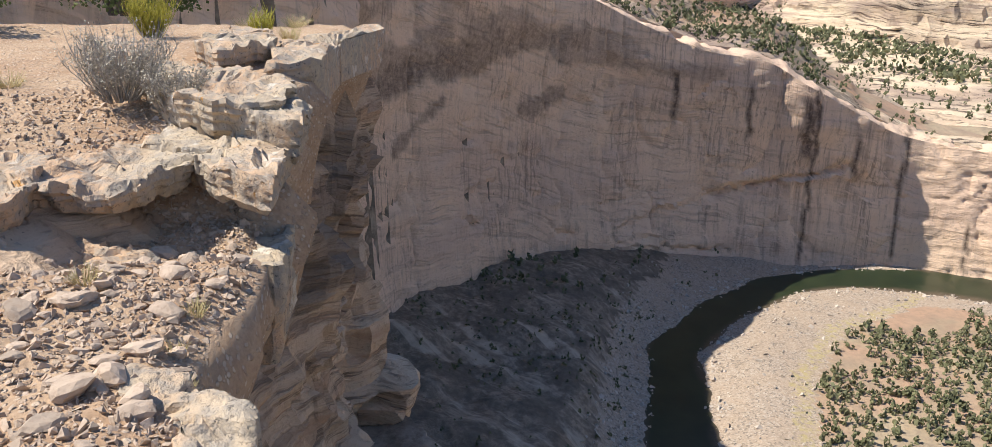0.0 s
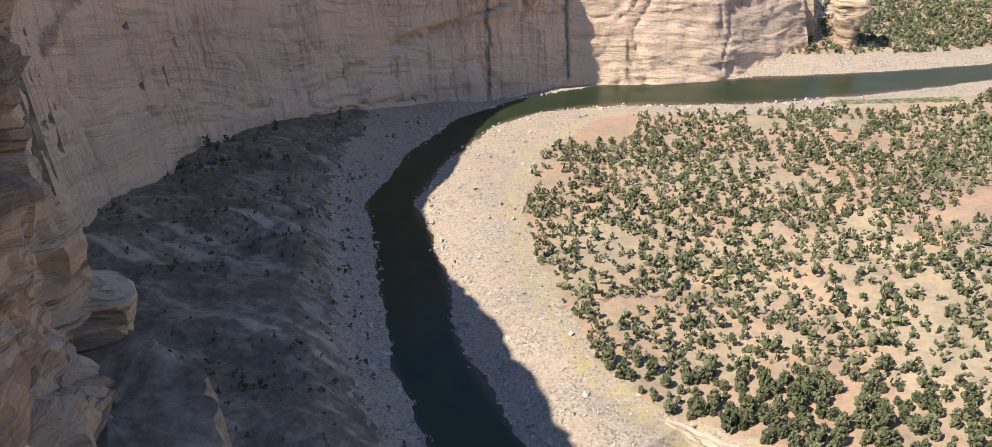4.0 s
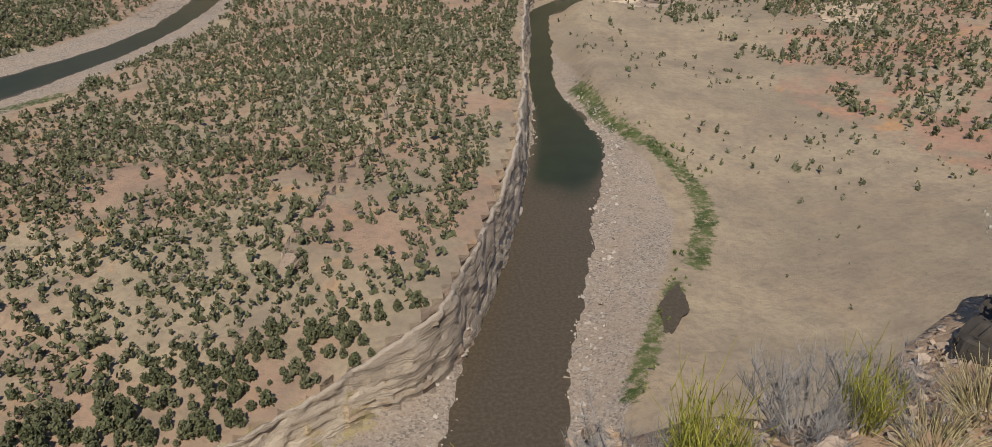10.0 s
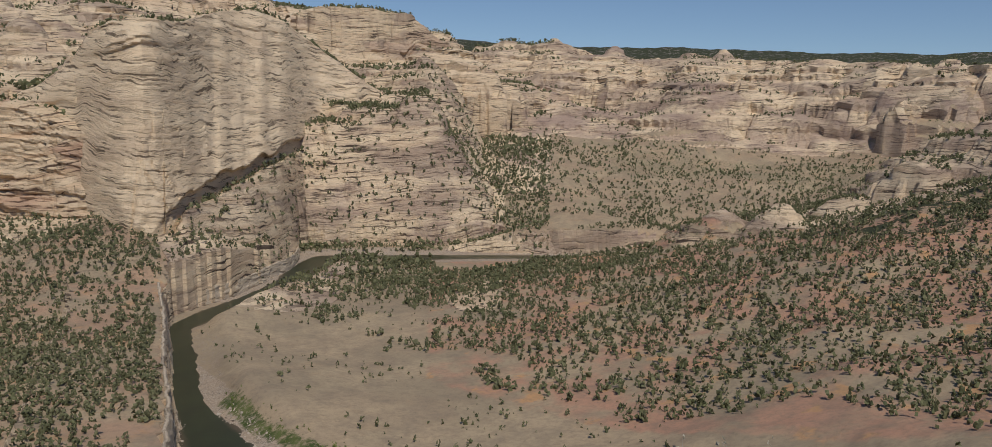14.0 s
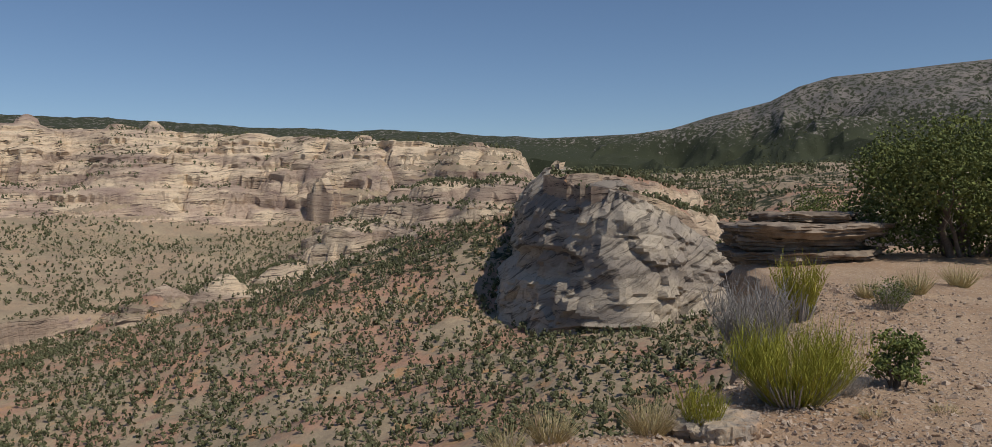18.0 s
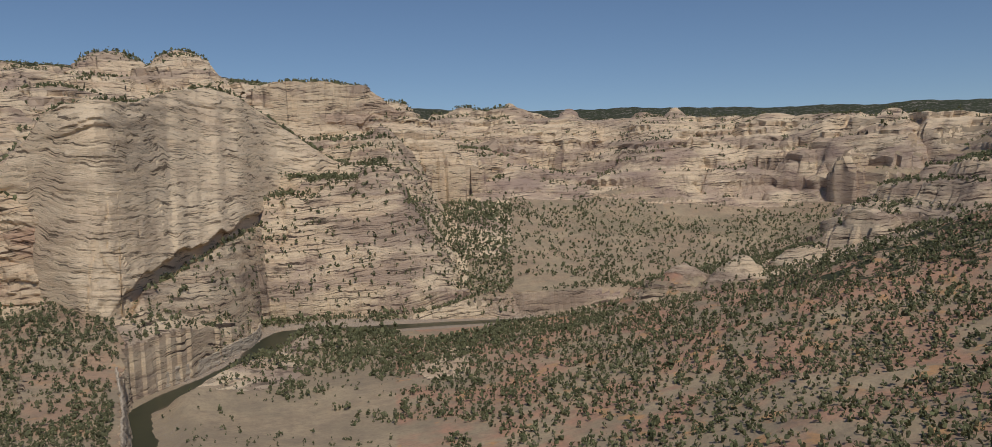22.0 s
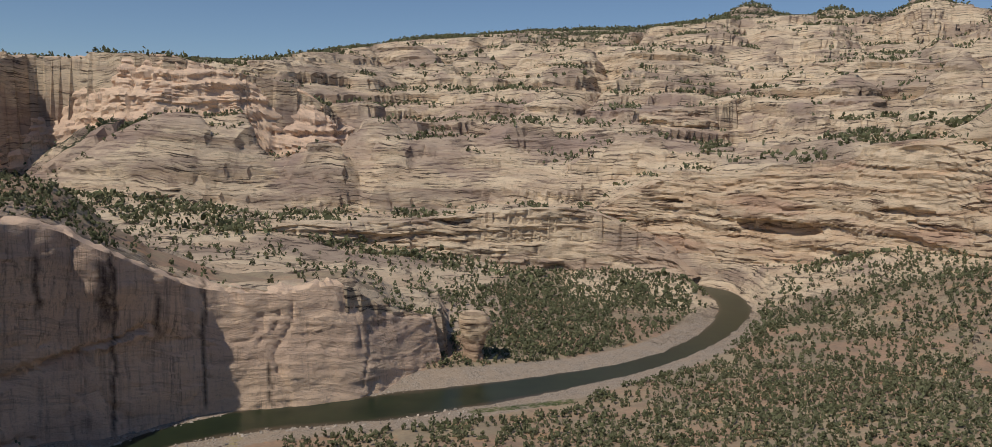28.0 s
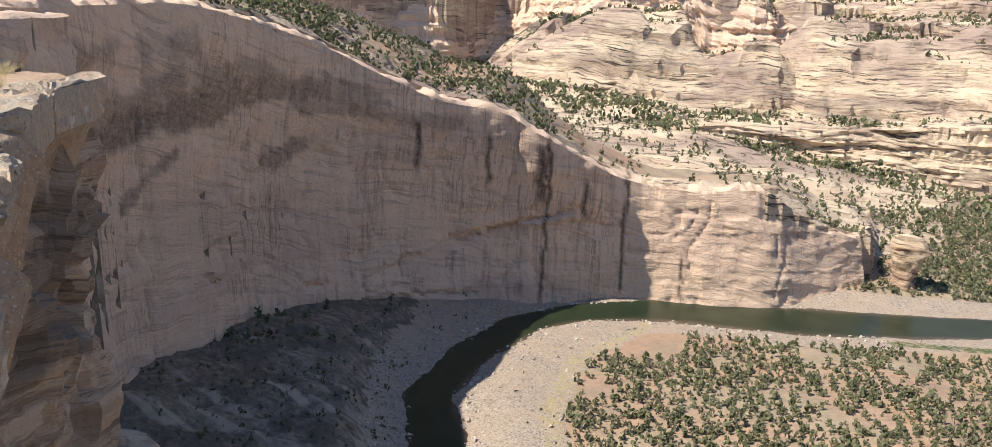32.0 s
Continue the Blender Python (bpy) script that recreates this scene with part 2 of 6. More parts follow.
def water_material():
    n = Nodes("river_water")
    depth = n.attr("depth")
    a = n.noise(0.06, 3, 0.6)
    stones = n.ramp(n.noise(0.8, 3, 0.7), 0.35, 0.7)
    shallow = n.mix(stones, (0.085, 0.065, 0.042), (0.125, 0.10, 0.07))
    deep = n.mix(n.ramp(a, 0.3, 0.7), (0.018, 0.028, 0.014), (0.03, 0.042, 0.02))
    c = n.mix(n.ramp(n.math("ADD", depth, n.math("MULTIPLY", n.math("SUBTRACT", a, 0.5), 0.5)), 0.3, 0.75), shallow, deep)
    nb = n.bump(n.noise(0.5, 3, 0.5), 0.04, 0.1)
    return n.done(c, 0.3, nb, 0.2)


def leaf_material(name, dark, light, tips):
    n = Nodes(name)
    isl = n.node("ShaderNodeNewGeometry").outputs["Random Per Island"]
    obr = n.node("ShaderNodeObjectInfo").outputs["Random"]
    c = n.mix(isl, dark, light)
    c = n.mix(n.ramp(n.noise(0.09, 3), 0.4, 0.7, 0.0, 0.6), c, tips)
    c = n.mix(n.math("MULTIPLY", obr, 0.25), c, tips)
    return n.done(c, 0.8, n.bump(n.noise(5.0, 3, 0.7), 0.6, 0.15))


M_LAND = terrain_material()
M_WALL = sandstone("shaded_canyon_sandstone", (0.84, 0.625, 0.455), (0.76, 0.55, 0.40), (0.54, 0.38, 0.31), 0.55, 13.0, ledge_shade=0.14, fine_drip=0.65, band=0.32, stain=0.3)
M_PALE = sandstone("pale_bedded_sandstone", (0.76, 0.615, 0.44), (0.60, 0.445, 0.305), (0.44, 0.315, 0.245), 0.3, ledge_shade=0.97)
M_PROW = sandstone("massive_cream_sandstone", (0.80, 0.645, 0.46), (0.70, 0.54, 0.37), (0.56, 0.42, 0.30), 0.1, -4.0, ledge_shade=0.9, fine_drip=0.08, band=0.8, stain=0.45)
M_ORANGE = sandstone("orange_bedded_sandstone", (0.73, 0.58, 0.41), (0.62, 0.435, 0.285), (0.46, 0.29, 0.21), 0.6, ledge_shade=0.97)
M_BANK = sandstone("pale_grey_bank_sandstone", (0.64, 0.54, 0.42), (0.54, 0.445, 0.34), (0.38, 0.305, 0.24), 0.4, 3.0, ledge_shade=0.6, band=0.45, stain=0.4)
M_GREY = sandstone("grey_weathered_sandstone", (0.58, 0.50, 0.39), (0.46, 0.385, 0.30), (0.27, 0.235, 0.205), 0.9, 28.0, ledge_shade=0.7, band=0.5)
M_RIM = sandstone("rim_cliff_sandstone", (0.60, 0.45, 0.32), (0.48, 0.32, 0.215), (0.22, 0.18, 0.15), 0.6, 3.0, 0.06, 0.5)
M_WATER = water_material()
M_JUNIPER = leaf_material("juniper_foliage", (0.05, 0.06, 0.028), (0.17, 0.185, 0.095), (0.215, 0.21, 0.125))
M_JUNIPER_NEAR = leaf_material("juniper_foliage_near", (0.07, 0.095, 0.027), (0.20, 0.245, 0.075), (0.225, 0.235, 0.09))
M_EPHEDRA = leaf_material("ephedra_stems", (0.22, 0.22, 0.03), (0.46, 0.45, 0.08), (0.42, 0.34, 0.09))
M_SAGE = leaf_material("sagebrush_leaves", (0.30, 0.27, 0.21), (0.56, 0.51, 0.41), (0.48, 0.43, 0.33))
M_GRASS = leaf_material("dry_grass", (0.38, 0.30, 0.15), (0.62, 0.52, 0.30), (0.50, 0.44, 0.22))


def plain(name, a, b, scale, bump=0.5, dist=0.02, rough=0.9):
    n = Nodes(name)
    f = n.noise(scale, 6, 0.7)
    c = n.mix(n.ramp(f, 0.3, 0.7), a, b)
    c = n.mix(n.ramp(n.noise(scale * 0.13, 4, 0.6), 0.45, 0.65, 0.0, 0.5), c, tuple(v * 0.55 for v in a))
    return n.done(c, rough, n.bump(f, bump, dist))


def lichen_rock(name):
    """Weathered rim rock with grey and black lichen crusts and rusty spots."""
    n = Nodes(name)
    f = n.noise(9.0, 7, 0.7)
    big = n.noise(0.9, 4, 0.6)
    c = n.mix(n.ramp(big, 0.35, 0.65), (0.50, 0.41, 0.30), (0.55, 0.37, 0.24))
    c = n.mix(n.ramp(f, 0.40, 0.62, 0.0, 0.8), c, (0.33, 0.30, 0.26))
    c = n.mix(n.ramp(n.noise(22.0, 5, 0.7), 0.56, 0.66, 0.0, 0.8), c, (0.10, 0.09, 0.08))
    c = n.mix(n.ramp(n.noise(5.0, 4, 0.6), 0.66, 0.72, 0.0, 0.7), c, (0.55, 0.27, 0.06))
    c = n.mix(n.ramp(n.noise(3.1, 5, 0.7), 0.58, 0.68, 0.0, 0.7), c, (0.68, 0.63, 0.55))
    nb = n.bump(n.noise(4.0, 6, 0.7), 0.9, 0.08)
    nb = n.bump(n.noise(30.0, 4, 0.7), 0.6, 0.012, nb)
    return n.done(c, 0.95, nb)


def rim_soil(name):
    """Red gritty soil full of small stones."""
    n = Nodes(name)
    cell = n.voronoi(26.0, None, "F1", "Color")
    dist = n.voronoi(26.0)
    big = n.noise(0.8, 4, 0.6)
    f = n.noise(14.0, 6, 0.75)
    c = n.mix(n.ramp(big, 0.35, 0.65), (0.46, 0.31, 0.20), (0.55, 0.40, 0.27))
    c = n.mix(n.ramp(f, 0.35, 0.7, 0.0, 0.6), c, (0.30, 0.20, 0.13))
    sp = n.node("ShaderNodeSeparateColor")
    n.put(sp.inputs[0], cell)
    stone = n.math("MULTIPLY", n.ramp(sp.outputs[0], 0.45, 0.55), n.ramp(dist, 0.55, 0.35))
    c = n.mix(n.math("MULTIPLY", stone, 0.8), c, n.mix(sp.outputs[1], (0.36, 0.25, 0.18), (0.66, 0.55, 0.43)))
    nb = n.bump(n.math("ADD", n.math("MULTIPLY", stone, 0.5), f), 0.9, 0.03)
    return n.done(c, 0.95, nb)


def chips(name, a, b, scale):
    """Broken stone, each piece of its own tone."""
    n = Nodes(name)
    isl = n.math("FRACT", n.math("ADD", n.node("ShaderNodeNewGeometry").outputs["Random Per Island"], n.node("ShaderNodeObjectInfo").outputs["Random"]))
    c = n.mix(isl, tuple(v * 0.75 for v in a), b)
    c = n.mix(n.ramp(n.noise(scale * 3, 5, 0.7), 0.45, 0.7, 0.0, 0.5), c, (0.30, 0.20, 0.14))
    return n.done(c, 0.92, n.bump(n.noise(scale * 4, 5, 0.7), 0.6, 0.02))


M_LICHEN = lichen_rock("lichen_rim_rock")
M_SOIL = rim_soil("red_rim_soil")
M_WOOD = plain("grey_dead_wood", (0.30, 0.27, 0.24), (0.45, 0.42, 0.38), 40.0)
M_BARK = plain("juniper_bark", (0.13, 0.10, 0.08), (0.24, 0.19, 0.15), 20.0)
M_PEBBLE = chips("pale_stones", (0.50, 0.40, 0.31), (0.60, 0.47, 0.36), 8.0)
M_STONE = plain("river_boulder_stone", (0.46, 0.40, 0.34), (0.60, 0.53, 0.45), 0.6)
# near-black brown for the boulder below the sagebrush
M_DARKROCK = plain("dark_brown_rock", (0.07, 0.06, 0.05), (0.15, 0.13, 0.11), 12.0)
# weathered brown set darker: shade of the overhanging beds put into the colour
M_OUTCROP = plain("shade_darkened_outcrop", (0.20, 0.15, 0.11), (0.38, 0.31, 0.24), 3.0, 0.8, 0.06)
M_WILLOW = leaf_material("willow_foliage", (0.07, 0.11, 0.025), (0.17, 0.22, 0.06), (0.20, 0.22, 0.08))

# ---- numeric noise ----


def hash3(ix, iy, iz, seed):
    h = (ix * 374761393 + iy * 668265263 + iz * 2147483647 + seed * 974634777).astype(np.int64) & 0x7FFFFFFF
    h = ((h ^ (h >> 13)) * 1274126177) & 0x7FFFFFFF
    h = ((h ^ (h >> 16)) * 668265263) & 0x7FFFFFFF
    return (h & 0xFFFFF) / 0xFFFFF


def vnoise(x, y, z=0.0, seed=0):
    """Smooth value noise, 0 to 1."""
    flat = np.ndim(z) == 0 and float(z) == 0.0
    x, y, z = np.broadcast_arrays(np.asarray(x, float), np.asarray(y, float), np.asarray(z, float))
    i, j, k = np.floor(x).astype(np.int64), np.floor(y).astype(np.int64), np.floor(z).astype(np.int64)
    u, v, w = x - i, y - j, z - k
    u, v, w = (a * a * (3 - 2 * a) for a in (u, v, w))
    out = 0
    for a in (0, 1):
        for b in (0, 1):
            for c in (0,) if flat else (0, 1):
                out = out + hash3(i + a, j + b, k + c, seed) * (u if a else 1 - u) * (v if b else 1 - v) * (w if c else 1 - w)
    return out


def fbm(x, y, z=0.0, octaves=4, seed=0, gain=0.5):
    """Layered noise, about -1 to 1."""
    total, amp, norm = 0, 1.0, 0.0
    for o in range(octaves):
        s = 2.03 ** o
        total = total + amp * (vnoise(np.asarray(x) * s, np.asarray(y) * s, z * s, seed + o) * 2 - 1)
        norm += amp
        amp *= gain
    return total / norm * 1.6


def sstep(a, b, x):
    t = np.clip((x - a) / (b - a), 0, 1)
    return t * t * (3 - 2 * t)


def polyline_distance(x, y, pts):
    """Distance to a polyline, the values of its further columns at the nearest place, and the side (+1: left of its way)."""
    best = np.full(x.shape, 1e9)
    side = np.ones(x.shape)
    vals = [np.zeros(x.shape) for _ in pts[0][2:]]
    for p, q in zip(pts[:-1], pts[1:]):
        dx, dy = q[0] - p[0], q[1] - p[1]
        t = np.clip(((x - p[0]) * dx + (y - p[1]) * dy) / (dx * dx + dy * dy), 0, 1)
        d = np.hypot(x - p[0] - t * dx, y - p[1] - t * dy)
        near = d < best
        best = np.where(near, d, best)
        side = np.where(near, np.where(dx * (y - p[1]) - dy * (x - p[0]) >= 0, 1.0, -1.0), side)
        for i in range(len(vals)):
            vals[i] = np.where(near, p[2 + i] + t * (q[2 + i] - p[2 + i]), vals[i])
    return best, vals, side


def masked_distance(mask, x, y, pts):
    """polyline_distance where mask holds; far away elsewhere."""
    s, side = np.full(x.shape, 1e9), np.ones(x.shape)
    vals = [np.zeros(x.shape) for _ in pts[0][2:]]
    if mask.any():
        s[mask], got, side[mask] = polyline_distance(x[mask], y[mask], pts)
        for v, g in zip(vals, got):
            v[mask] = g
    return s, vals, side


def spline(pts, step):
    """Points along a smooth curve through pts, about step apart."""
    p = np.array(pts, float)
    ext = np.vstack([2 * p[0] - p[1], p, 2 * p[-1] - p[-2]])
    out = []
    for i in range(1, len(ext) - 2):
        a, b, c, d = ext[i - 1:i + 3]
        n = max(1, int(np.hypot(*(c - b)[:2]) / step))
        for k in range(n):
            t = k / n
            out.append(0.5 * (2 * b + (c - a) * t + (2 * a - 5 * b + 4 * c - d) * t * t + (3 * b - a - 3 * c + d) * t ** 3))
    out.append(p[-1])
    return np.array(out)


def polar(az, r):
    return r * math.sin(radians(az)), r * math.cos(radians(az))


# ---- plan of the canyon: x, y, half width of the river ----
RIVER = [(-520, 800, 8), (-430, 858, 8), (-345, 885, 8), (-285, 913, 8), (-215, 920, 9), (-155, 893, 15), (-121, 800, 15),
         (-119, 680, 11), (-142, 572, 11), (-190, 483, 17), (-250, 402, 24), (-300, 350, 20), (-321, 305, 13),
         (-322, 268, 12), (-304, 222, 11), (-274, 179, 10), (-222, 150, 12), (-176, 122, 11), (-133, 106, 11),
         (-98, 98, 12), (-55, 97, 14), (-15, 108, 17), (15, 132, 18), (33, 168, 16), (41, 205, 17), (55, 243, 17),
         (74, 305, 17), (94, 365, 18), (98, 436, 9), (99, 463, 8), (118, 560, 8), (130, 625, 9), (160, 660, 13),
         (215, 715, 13), (265, 775, 15), (303, 840, 18), (345, 885, 20), (410, 860, 20), (520, 820, 14),
         (615, 772, 14), (720, 720, 12), (860, 690, 10)]
# heights of the valley floor and slopes: x, y, z
FLOOR_WEST = [(-262, 256, 2.5), (-188, 182, 2.5), (-132, 151, 3), (-71, 155, 4), (-150, 260, 8), (-60, 220, 13), (0, 260, 19),
              (-100, 350, 10), (0, 400, 19), (60, 440, 24), (-150, 450, 2), (-60, 560, 10), (40, 560, 22), (-40, 680, 14),
              (60, 680, 38), (-60, 800, 18), (0, 850, 48), (-100, 900, 33), (100, 720, 60), (-20, 180, 12)]
FLOOR_TALUS = [(-290, 70, 26), (-330, 170, 16), (-345, 250, 4), (-215, 75, 22), (-150, 60, 24), (-60, 40, 34), (0, 40, 34), (80, 60, 30),
               (-200, 600, 3), (-250, 700, 5), (-310, 640, 16), (-330, 800, 8), (-420, 700, 30), (-430, 560, 42), (-600, 700, 60)]
FLOOR_EAST = [(110, 300, 2.2), (200, 300, 4), (250, 340, 7), (150, 180, 9), (200, 450, 4), (260, 560, 4), (170, 560, 2.5),
              (320, 607, 7), (444, 628, 14), (300, 700, 4), (400, 780, 3), (550, 700, 8), (357, 321, 24), (317, 148, 52),
              (312, 107, 62), (446, 63, 78), (580, 155, 78), (520, 300, 62), (736, 313, 122), (639, 481, 62), (719, 695, 38), (200, 110, 45)]
FLOOR_FAR = [(444, 952, 8), (717, 1024, 16), (919, 919, 24), (725, 1256, 36), (1060, 1264, 90), (1310, 918, 110),
             (1280, 1194, 125), (2500, 2500, 250), (-2500, 2500, 250), (3500, 0, 280), (-3500, 0, 200), (0, 3500, 400)]
# cliff lines: azimuth, range, height of the top
WEST_WALL = [(-84.5, 215, 149, 0.17), (-82, 235, 149, 0.17), (-79.3, 270, 150, 0.17), (-76.5, 305, 151, 0.17), (-73, 326, 152, 0.17), (-68.7, 365, 146, 0.18), (-64.7, 392, 138, 0.18),
             (-60.3, 414, 123, 0.18), (-56.7, 430, 112, 0.18), (-52.5, 444, 106, 0.13), (-49.5, 450, 93, 0.05), (-44.2, 474, 70, 0.0), (-39.5, 480, 63, 0.0),
             (-34.4, 488, 64, 0.0), (-31.4, 512, 43, 0.0), (-28.2, 545, 34, 0.0)]
TIER_TWO = [(-52, 830, 40), (-46, 860, 45), (-42, 890, 55), (-36.8, 905, 62), (-31.6, 935, 60), (-27.4, 945, 66), (-23, 955, 74), (-18.5, 972, 73), (-15, 968, 50), (-12.8, 950, 24), (-11.4, 935, 8)]
TIER_THREE = [(-58, 960, 70), (-51, 1030, 76), (-45, 1060, 90), (-39.4, 1090, 108), (-33.5, 1100, 101), (-27.5, 1110, 97), (-22, 1130, 74)]
SHADOW_BUTTE = [(-80, 900, 218), (-72, 1000, 230), (-67, 1060, 236), (-64.5, 1090, 240), (-61.5, 1190, 246), (-59, 1215, 250), (-56.5, 1225, 252), (-53.2, 1310, 256), (-51.0, 1280, 258), (-48.5, 1215, 258),
                (-45.8, 1185, 256), (-43.5, 1185, 246), (-41, 1190, 234), (-38, 1190, 222), (-35.2, 1200, 186), (-34, 1260, 160)]
RED_WALL = [(-34, 1500, 150), (-31, 1480, 152), (-27, 1420, 178), (-23, 1400, 172), (-18, 1420, 170), (-14, 1500, 170)]
ORANGE_WALL = [(-27, 1180, 125), (-24, 1160, 130), (-19, 1150, 133), (-15, 1130, 132)]
DARK_BUTTE = [(-18, 1330, 178), (-14, 1280, 202), (-10.5, 1290, 208), (-8, 1330, 228)]
ALCOVE_WALL = [(-17.8, 1010, 73), (-14.8, 1000, 103), (-12.5, 985, 114), (-9.7, 945, 119), (-4.6, 905, 127), (-1.2, 880, 146), (2, 860, 156), (5.2, 830, 140), (7.6, 800, 124), (8.4, 800, 110)]
# the prow: azimuth, range and height of the overhang's line, setback for each metre above it, depth of the undercut, rise of the skyline in degrees
PROW_FORM = [(1.5, 960, 118, 0.5, 0, 0.6), (4.4, 880, 118, 0.5, 0, 1.7), (6.1, 830, 110, 0.5, 0, 3.4), (7.1, 795, 100, 0.45, 0, 5.1), (8.2, 760, 85, 0.4, 0, 5.7), (9.4, 738, 60, 0.35, 0, 6.0),
             (10.4, 738, 55, 0.35, 0, 6.1), (11.2, 748, 74, 0.5, 8, 5.9), (12.2, 770, 87, 0.7, 16, 5.9), (14, 830, 95, 1.1, 24, 6.6), (16.3, 900, 108, 1.25, 26, 7.0), (18.1, 965, 119, 1.3, 26, 6.5),
             (20.2, 1150, 133, 1.2, 26, 5.0), (23.2, 1270, 154, 0.9, 20, 2.9), (25.7, 1360, 162, 0.9, 10, 1.4), (28.5, 1430, 160, 0.9, 0, 0.5)]


def prow_top(row):
    """Range and height of the prow's brow for a row of its form."""
    a, r0, z0, k, _, el = row
    t = math.tan(radians(el))
    z = (150 + (r0 - k * z0) * t) / (1 - k * t)
    return a, r0 + k * (z - z0), z


PROW = [prow_top(row) for row in PROW_FORM]
RAMP = [(19, 1500, 330), (21.5, 1520, 352), (24, 1535, 350), (26.5, 1550, 346), (29, 1580, 290), (31.5, 1600, 245), (33, 1620, 213), (34.4, 1640, 182)]
# azimuth, range and height of the foot, range and height of the rim
EAST_MESA = [(26, 1560, 130, 2000, 330), (33, 1560, 140, 1960, 330), (36.6, 1560, 140, 1930, 332), (40, 1560, 135, 1900, 308), (44.6, 1560, 125, 1860, 308), (51.7, 1540, 118, 1800, 290),
             (56.6, 1500, 115, 1740, 286), (60, 1450, 120, 1660, 270), (67, 1300, 140, 1500, 252), (74, 1300, 140, 1450, 235)]
# ledges below the prow: azimuth, range and height of the foot, range and height of the head
APRON = [(10.9, 690, 6, 735, 46), (12.2, 704, 8, 765, 70), (14, 745, 8, 825, 78), (16.3, 800, 8, 895, 92), (18.1, 890, 8, 960, 104), (20.2, 1030, 9, 1145, 116), (23.2, 1125, 14, 1265, 138),
         (25.7, 1200, 20, 1355, 150), (28, 1270, 26, 1425, 152), (34, 1320, 34, 1480, 150)]
GREY_BUTTE = [(72.2, 800, 182), (71.8, 700, 176), (71.5, 640, 171), (72.3, 585, 166), (73.6, 545, 162), (75.2, 518, 158), (77.5, 512, 155), (79.5, 525, 150), (81.5, 542, 140), (83.3, 560, 122),
              (84.6, 575, 98), (86, 600, 84)]
# rim of the tableland that the walker stands on: x, y (land lies south of it)
RIM = [(-900, 60), (-340, 66), (-262, 48), (-190, 29), (-120, 2), (-60, -20), (-26, -14), (-18, 3.4), (-15.1, 3.2), (-12.4, 1.8), (-9.7, 1.3), (-8, 0.8), (-6.1, 0.5), (-4.8, 0.4),
       (-4.0, 0.1), (-3.2, 0.0), (-2.8, 0.1), (-2.2, 0.5), (-1.4, 0.4), (-1.2, 1.0), (-0.7, 1.2), (-0.3, 1.5), (0.35, 1.7), (0.8, 1.85), (1.4, 2.0), (2.1, 2.25), (3.2, 3.0), (4.0, 2.6),
       (5.2, 2.1), (6.3, 1.4), (6.7, 0.95), (8.9, 0.9), (15, 0.75), (21, 1.9), (25.5, 2.2), (30, -2), (36, -6), (80, -10), (200, -8), (400, 10), (520, 62), (600, 110),
       (720, 250), (900, 420), (1400, 600), (4800, 1500)]

# wedges of high ground: line, depth, inland rise, back slope, setback behind the face
BLOCKS = [
    (WEST_WALL, 110, None, 0.6, 12), (TIER_TWO, 90, 0.05, 0.5, 12), (TIER_THREE, 60, 0.12, 0.5, 12), (SHADOW_BUTTE, 500, 0.03, 0.4, 18),
    (RED_WALL, 300, 0.06, 0.3, 16), (ORANGE_WALL, 130, 0.08, 0.3, 12), (DARK_BUTTE, 250, 0.12, 0.3, 16), (ALCOVE_WALL, 130, 0.22, 0.1, 26), (PROW, 200, 0.05, 0.4, 14),
    (RAMP, 200, 0.02, 0.4, 16), (GREY_BUTTE, 160, 0.14, 0.3, 15)]
# bulges on the high ground: azimuth, range, height of the top, radius
DOMES = [(1.8, 2350, 532, 130), (10.9, 2100, 488, 100), (14.8, 2000, 474, 80), (-8.4, 2500, 548, 200), (26, 1700, 358, 90), (28, 1650, 338, 70),
         (40, 1920, 332, 70), (47, 1870, 322, 80), (36, 1950, 350, 90), (53, 1800, 306, 60), (33, 1990, 352, 60), (60, 1660, 284, 60),
         (-27, 1500, 238, 75), (-22, 1480, 240, 60), (-33, 1560, 255, 85), (-12, 1430, 232, 60), (-17, 1540, 268, 75), (-6, 1560, 275, 60), (16, 1500, 330, 80), (12, 1330, 290, 60),
         (-3.5, 2400, 514, 110), (-20, 1750, 345, 120), (-14, 1650, 322, 90), (-26, 1700, 325, 110), (-2, 1500, 285, 80), (8, 1600, 352, 100),
         (47.4, 900, 72, 34), (51, 880, 82, 40), (55.5, 930, 95, 42), (58, 920, 94, 36), (59.5, 1120, 146, 70), (62.5, 1040, 168, 90), (66, 960, 182, 110), (69.5, 900, 180, 80)]


# steep cones of slickrock: azimuth, range, height of the top, fall at the radius, radius
CONES = [(3.7, 1235, 279, 76, 60), (-2.4, 1330, 262, 60, 70), (-21, 1290, 232, 70, 90)]


MEADOW = [(345, 985), (410, 990), (465, 985), (535, 950)]


class Surface:
    """Thin-plate surface through a few points."""

    def __init__(self, pts):
        self.p = np.array(pts, float)
        n = len(pts)
        d = np.hypot(self.p[:, None, 0] - self.p[None, :, 0], self.p[:, None, 1] - self.p[None, :, 1]) / 100
        k = np.where(d > 0, d * d * np.log(d + 1e-9), 0) + np.eye(n) * 0.02
        q = np.c_[np.ones(n), self.p[:, :2] / 100]
        a = np.block([[k, q], [q.T, np.zeros((3, 3))]])
        self.w = np.linalg.solve(a, np.r_[self.p[:, 2], 0, 0, 0])

    def __call__(self, x, y):
        out = self.w[-3] + self.w[-2] * x / 100 + self.w[-1] * y / 100
        for (px, py, _), w in zip(self.p, self.w):
            d = np.hypot(x - px, y - py) / 100
            out = out + w * d * d * np.log(d + 1e-9)
        return out


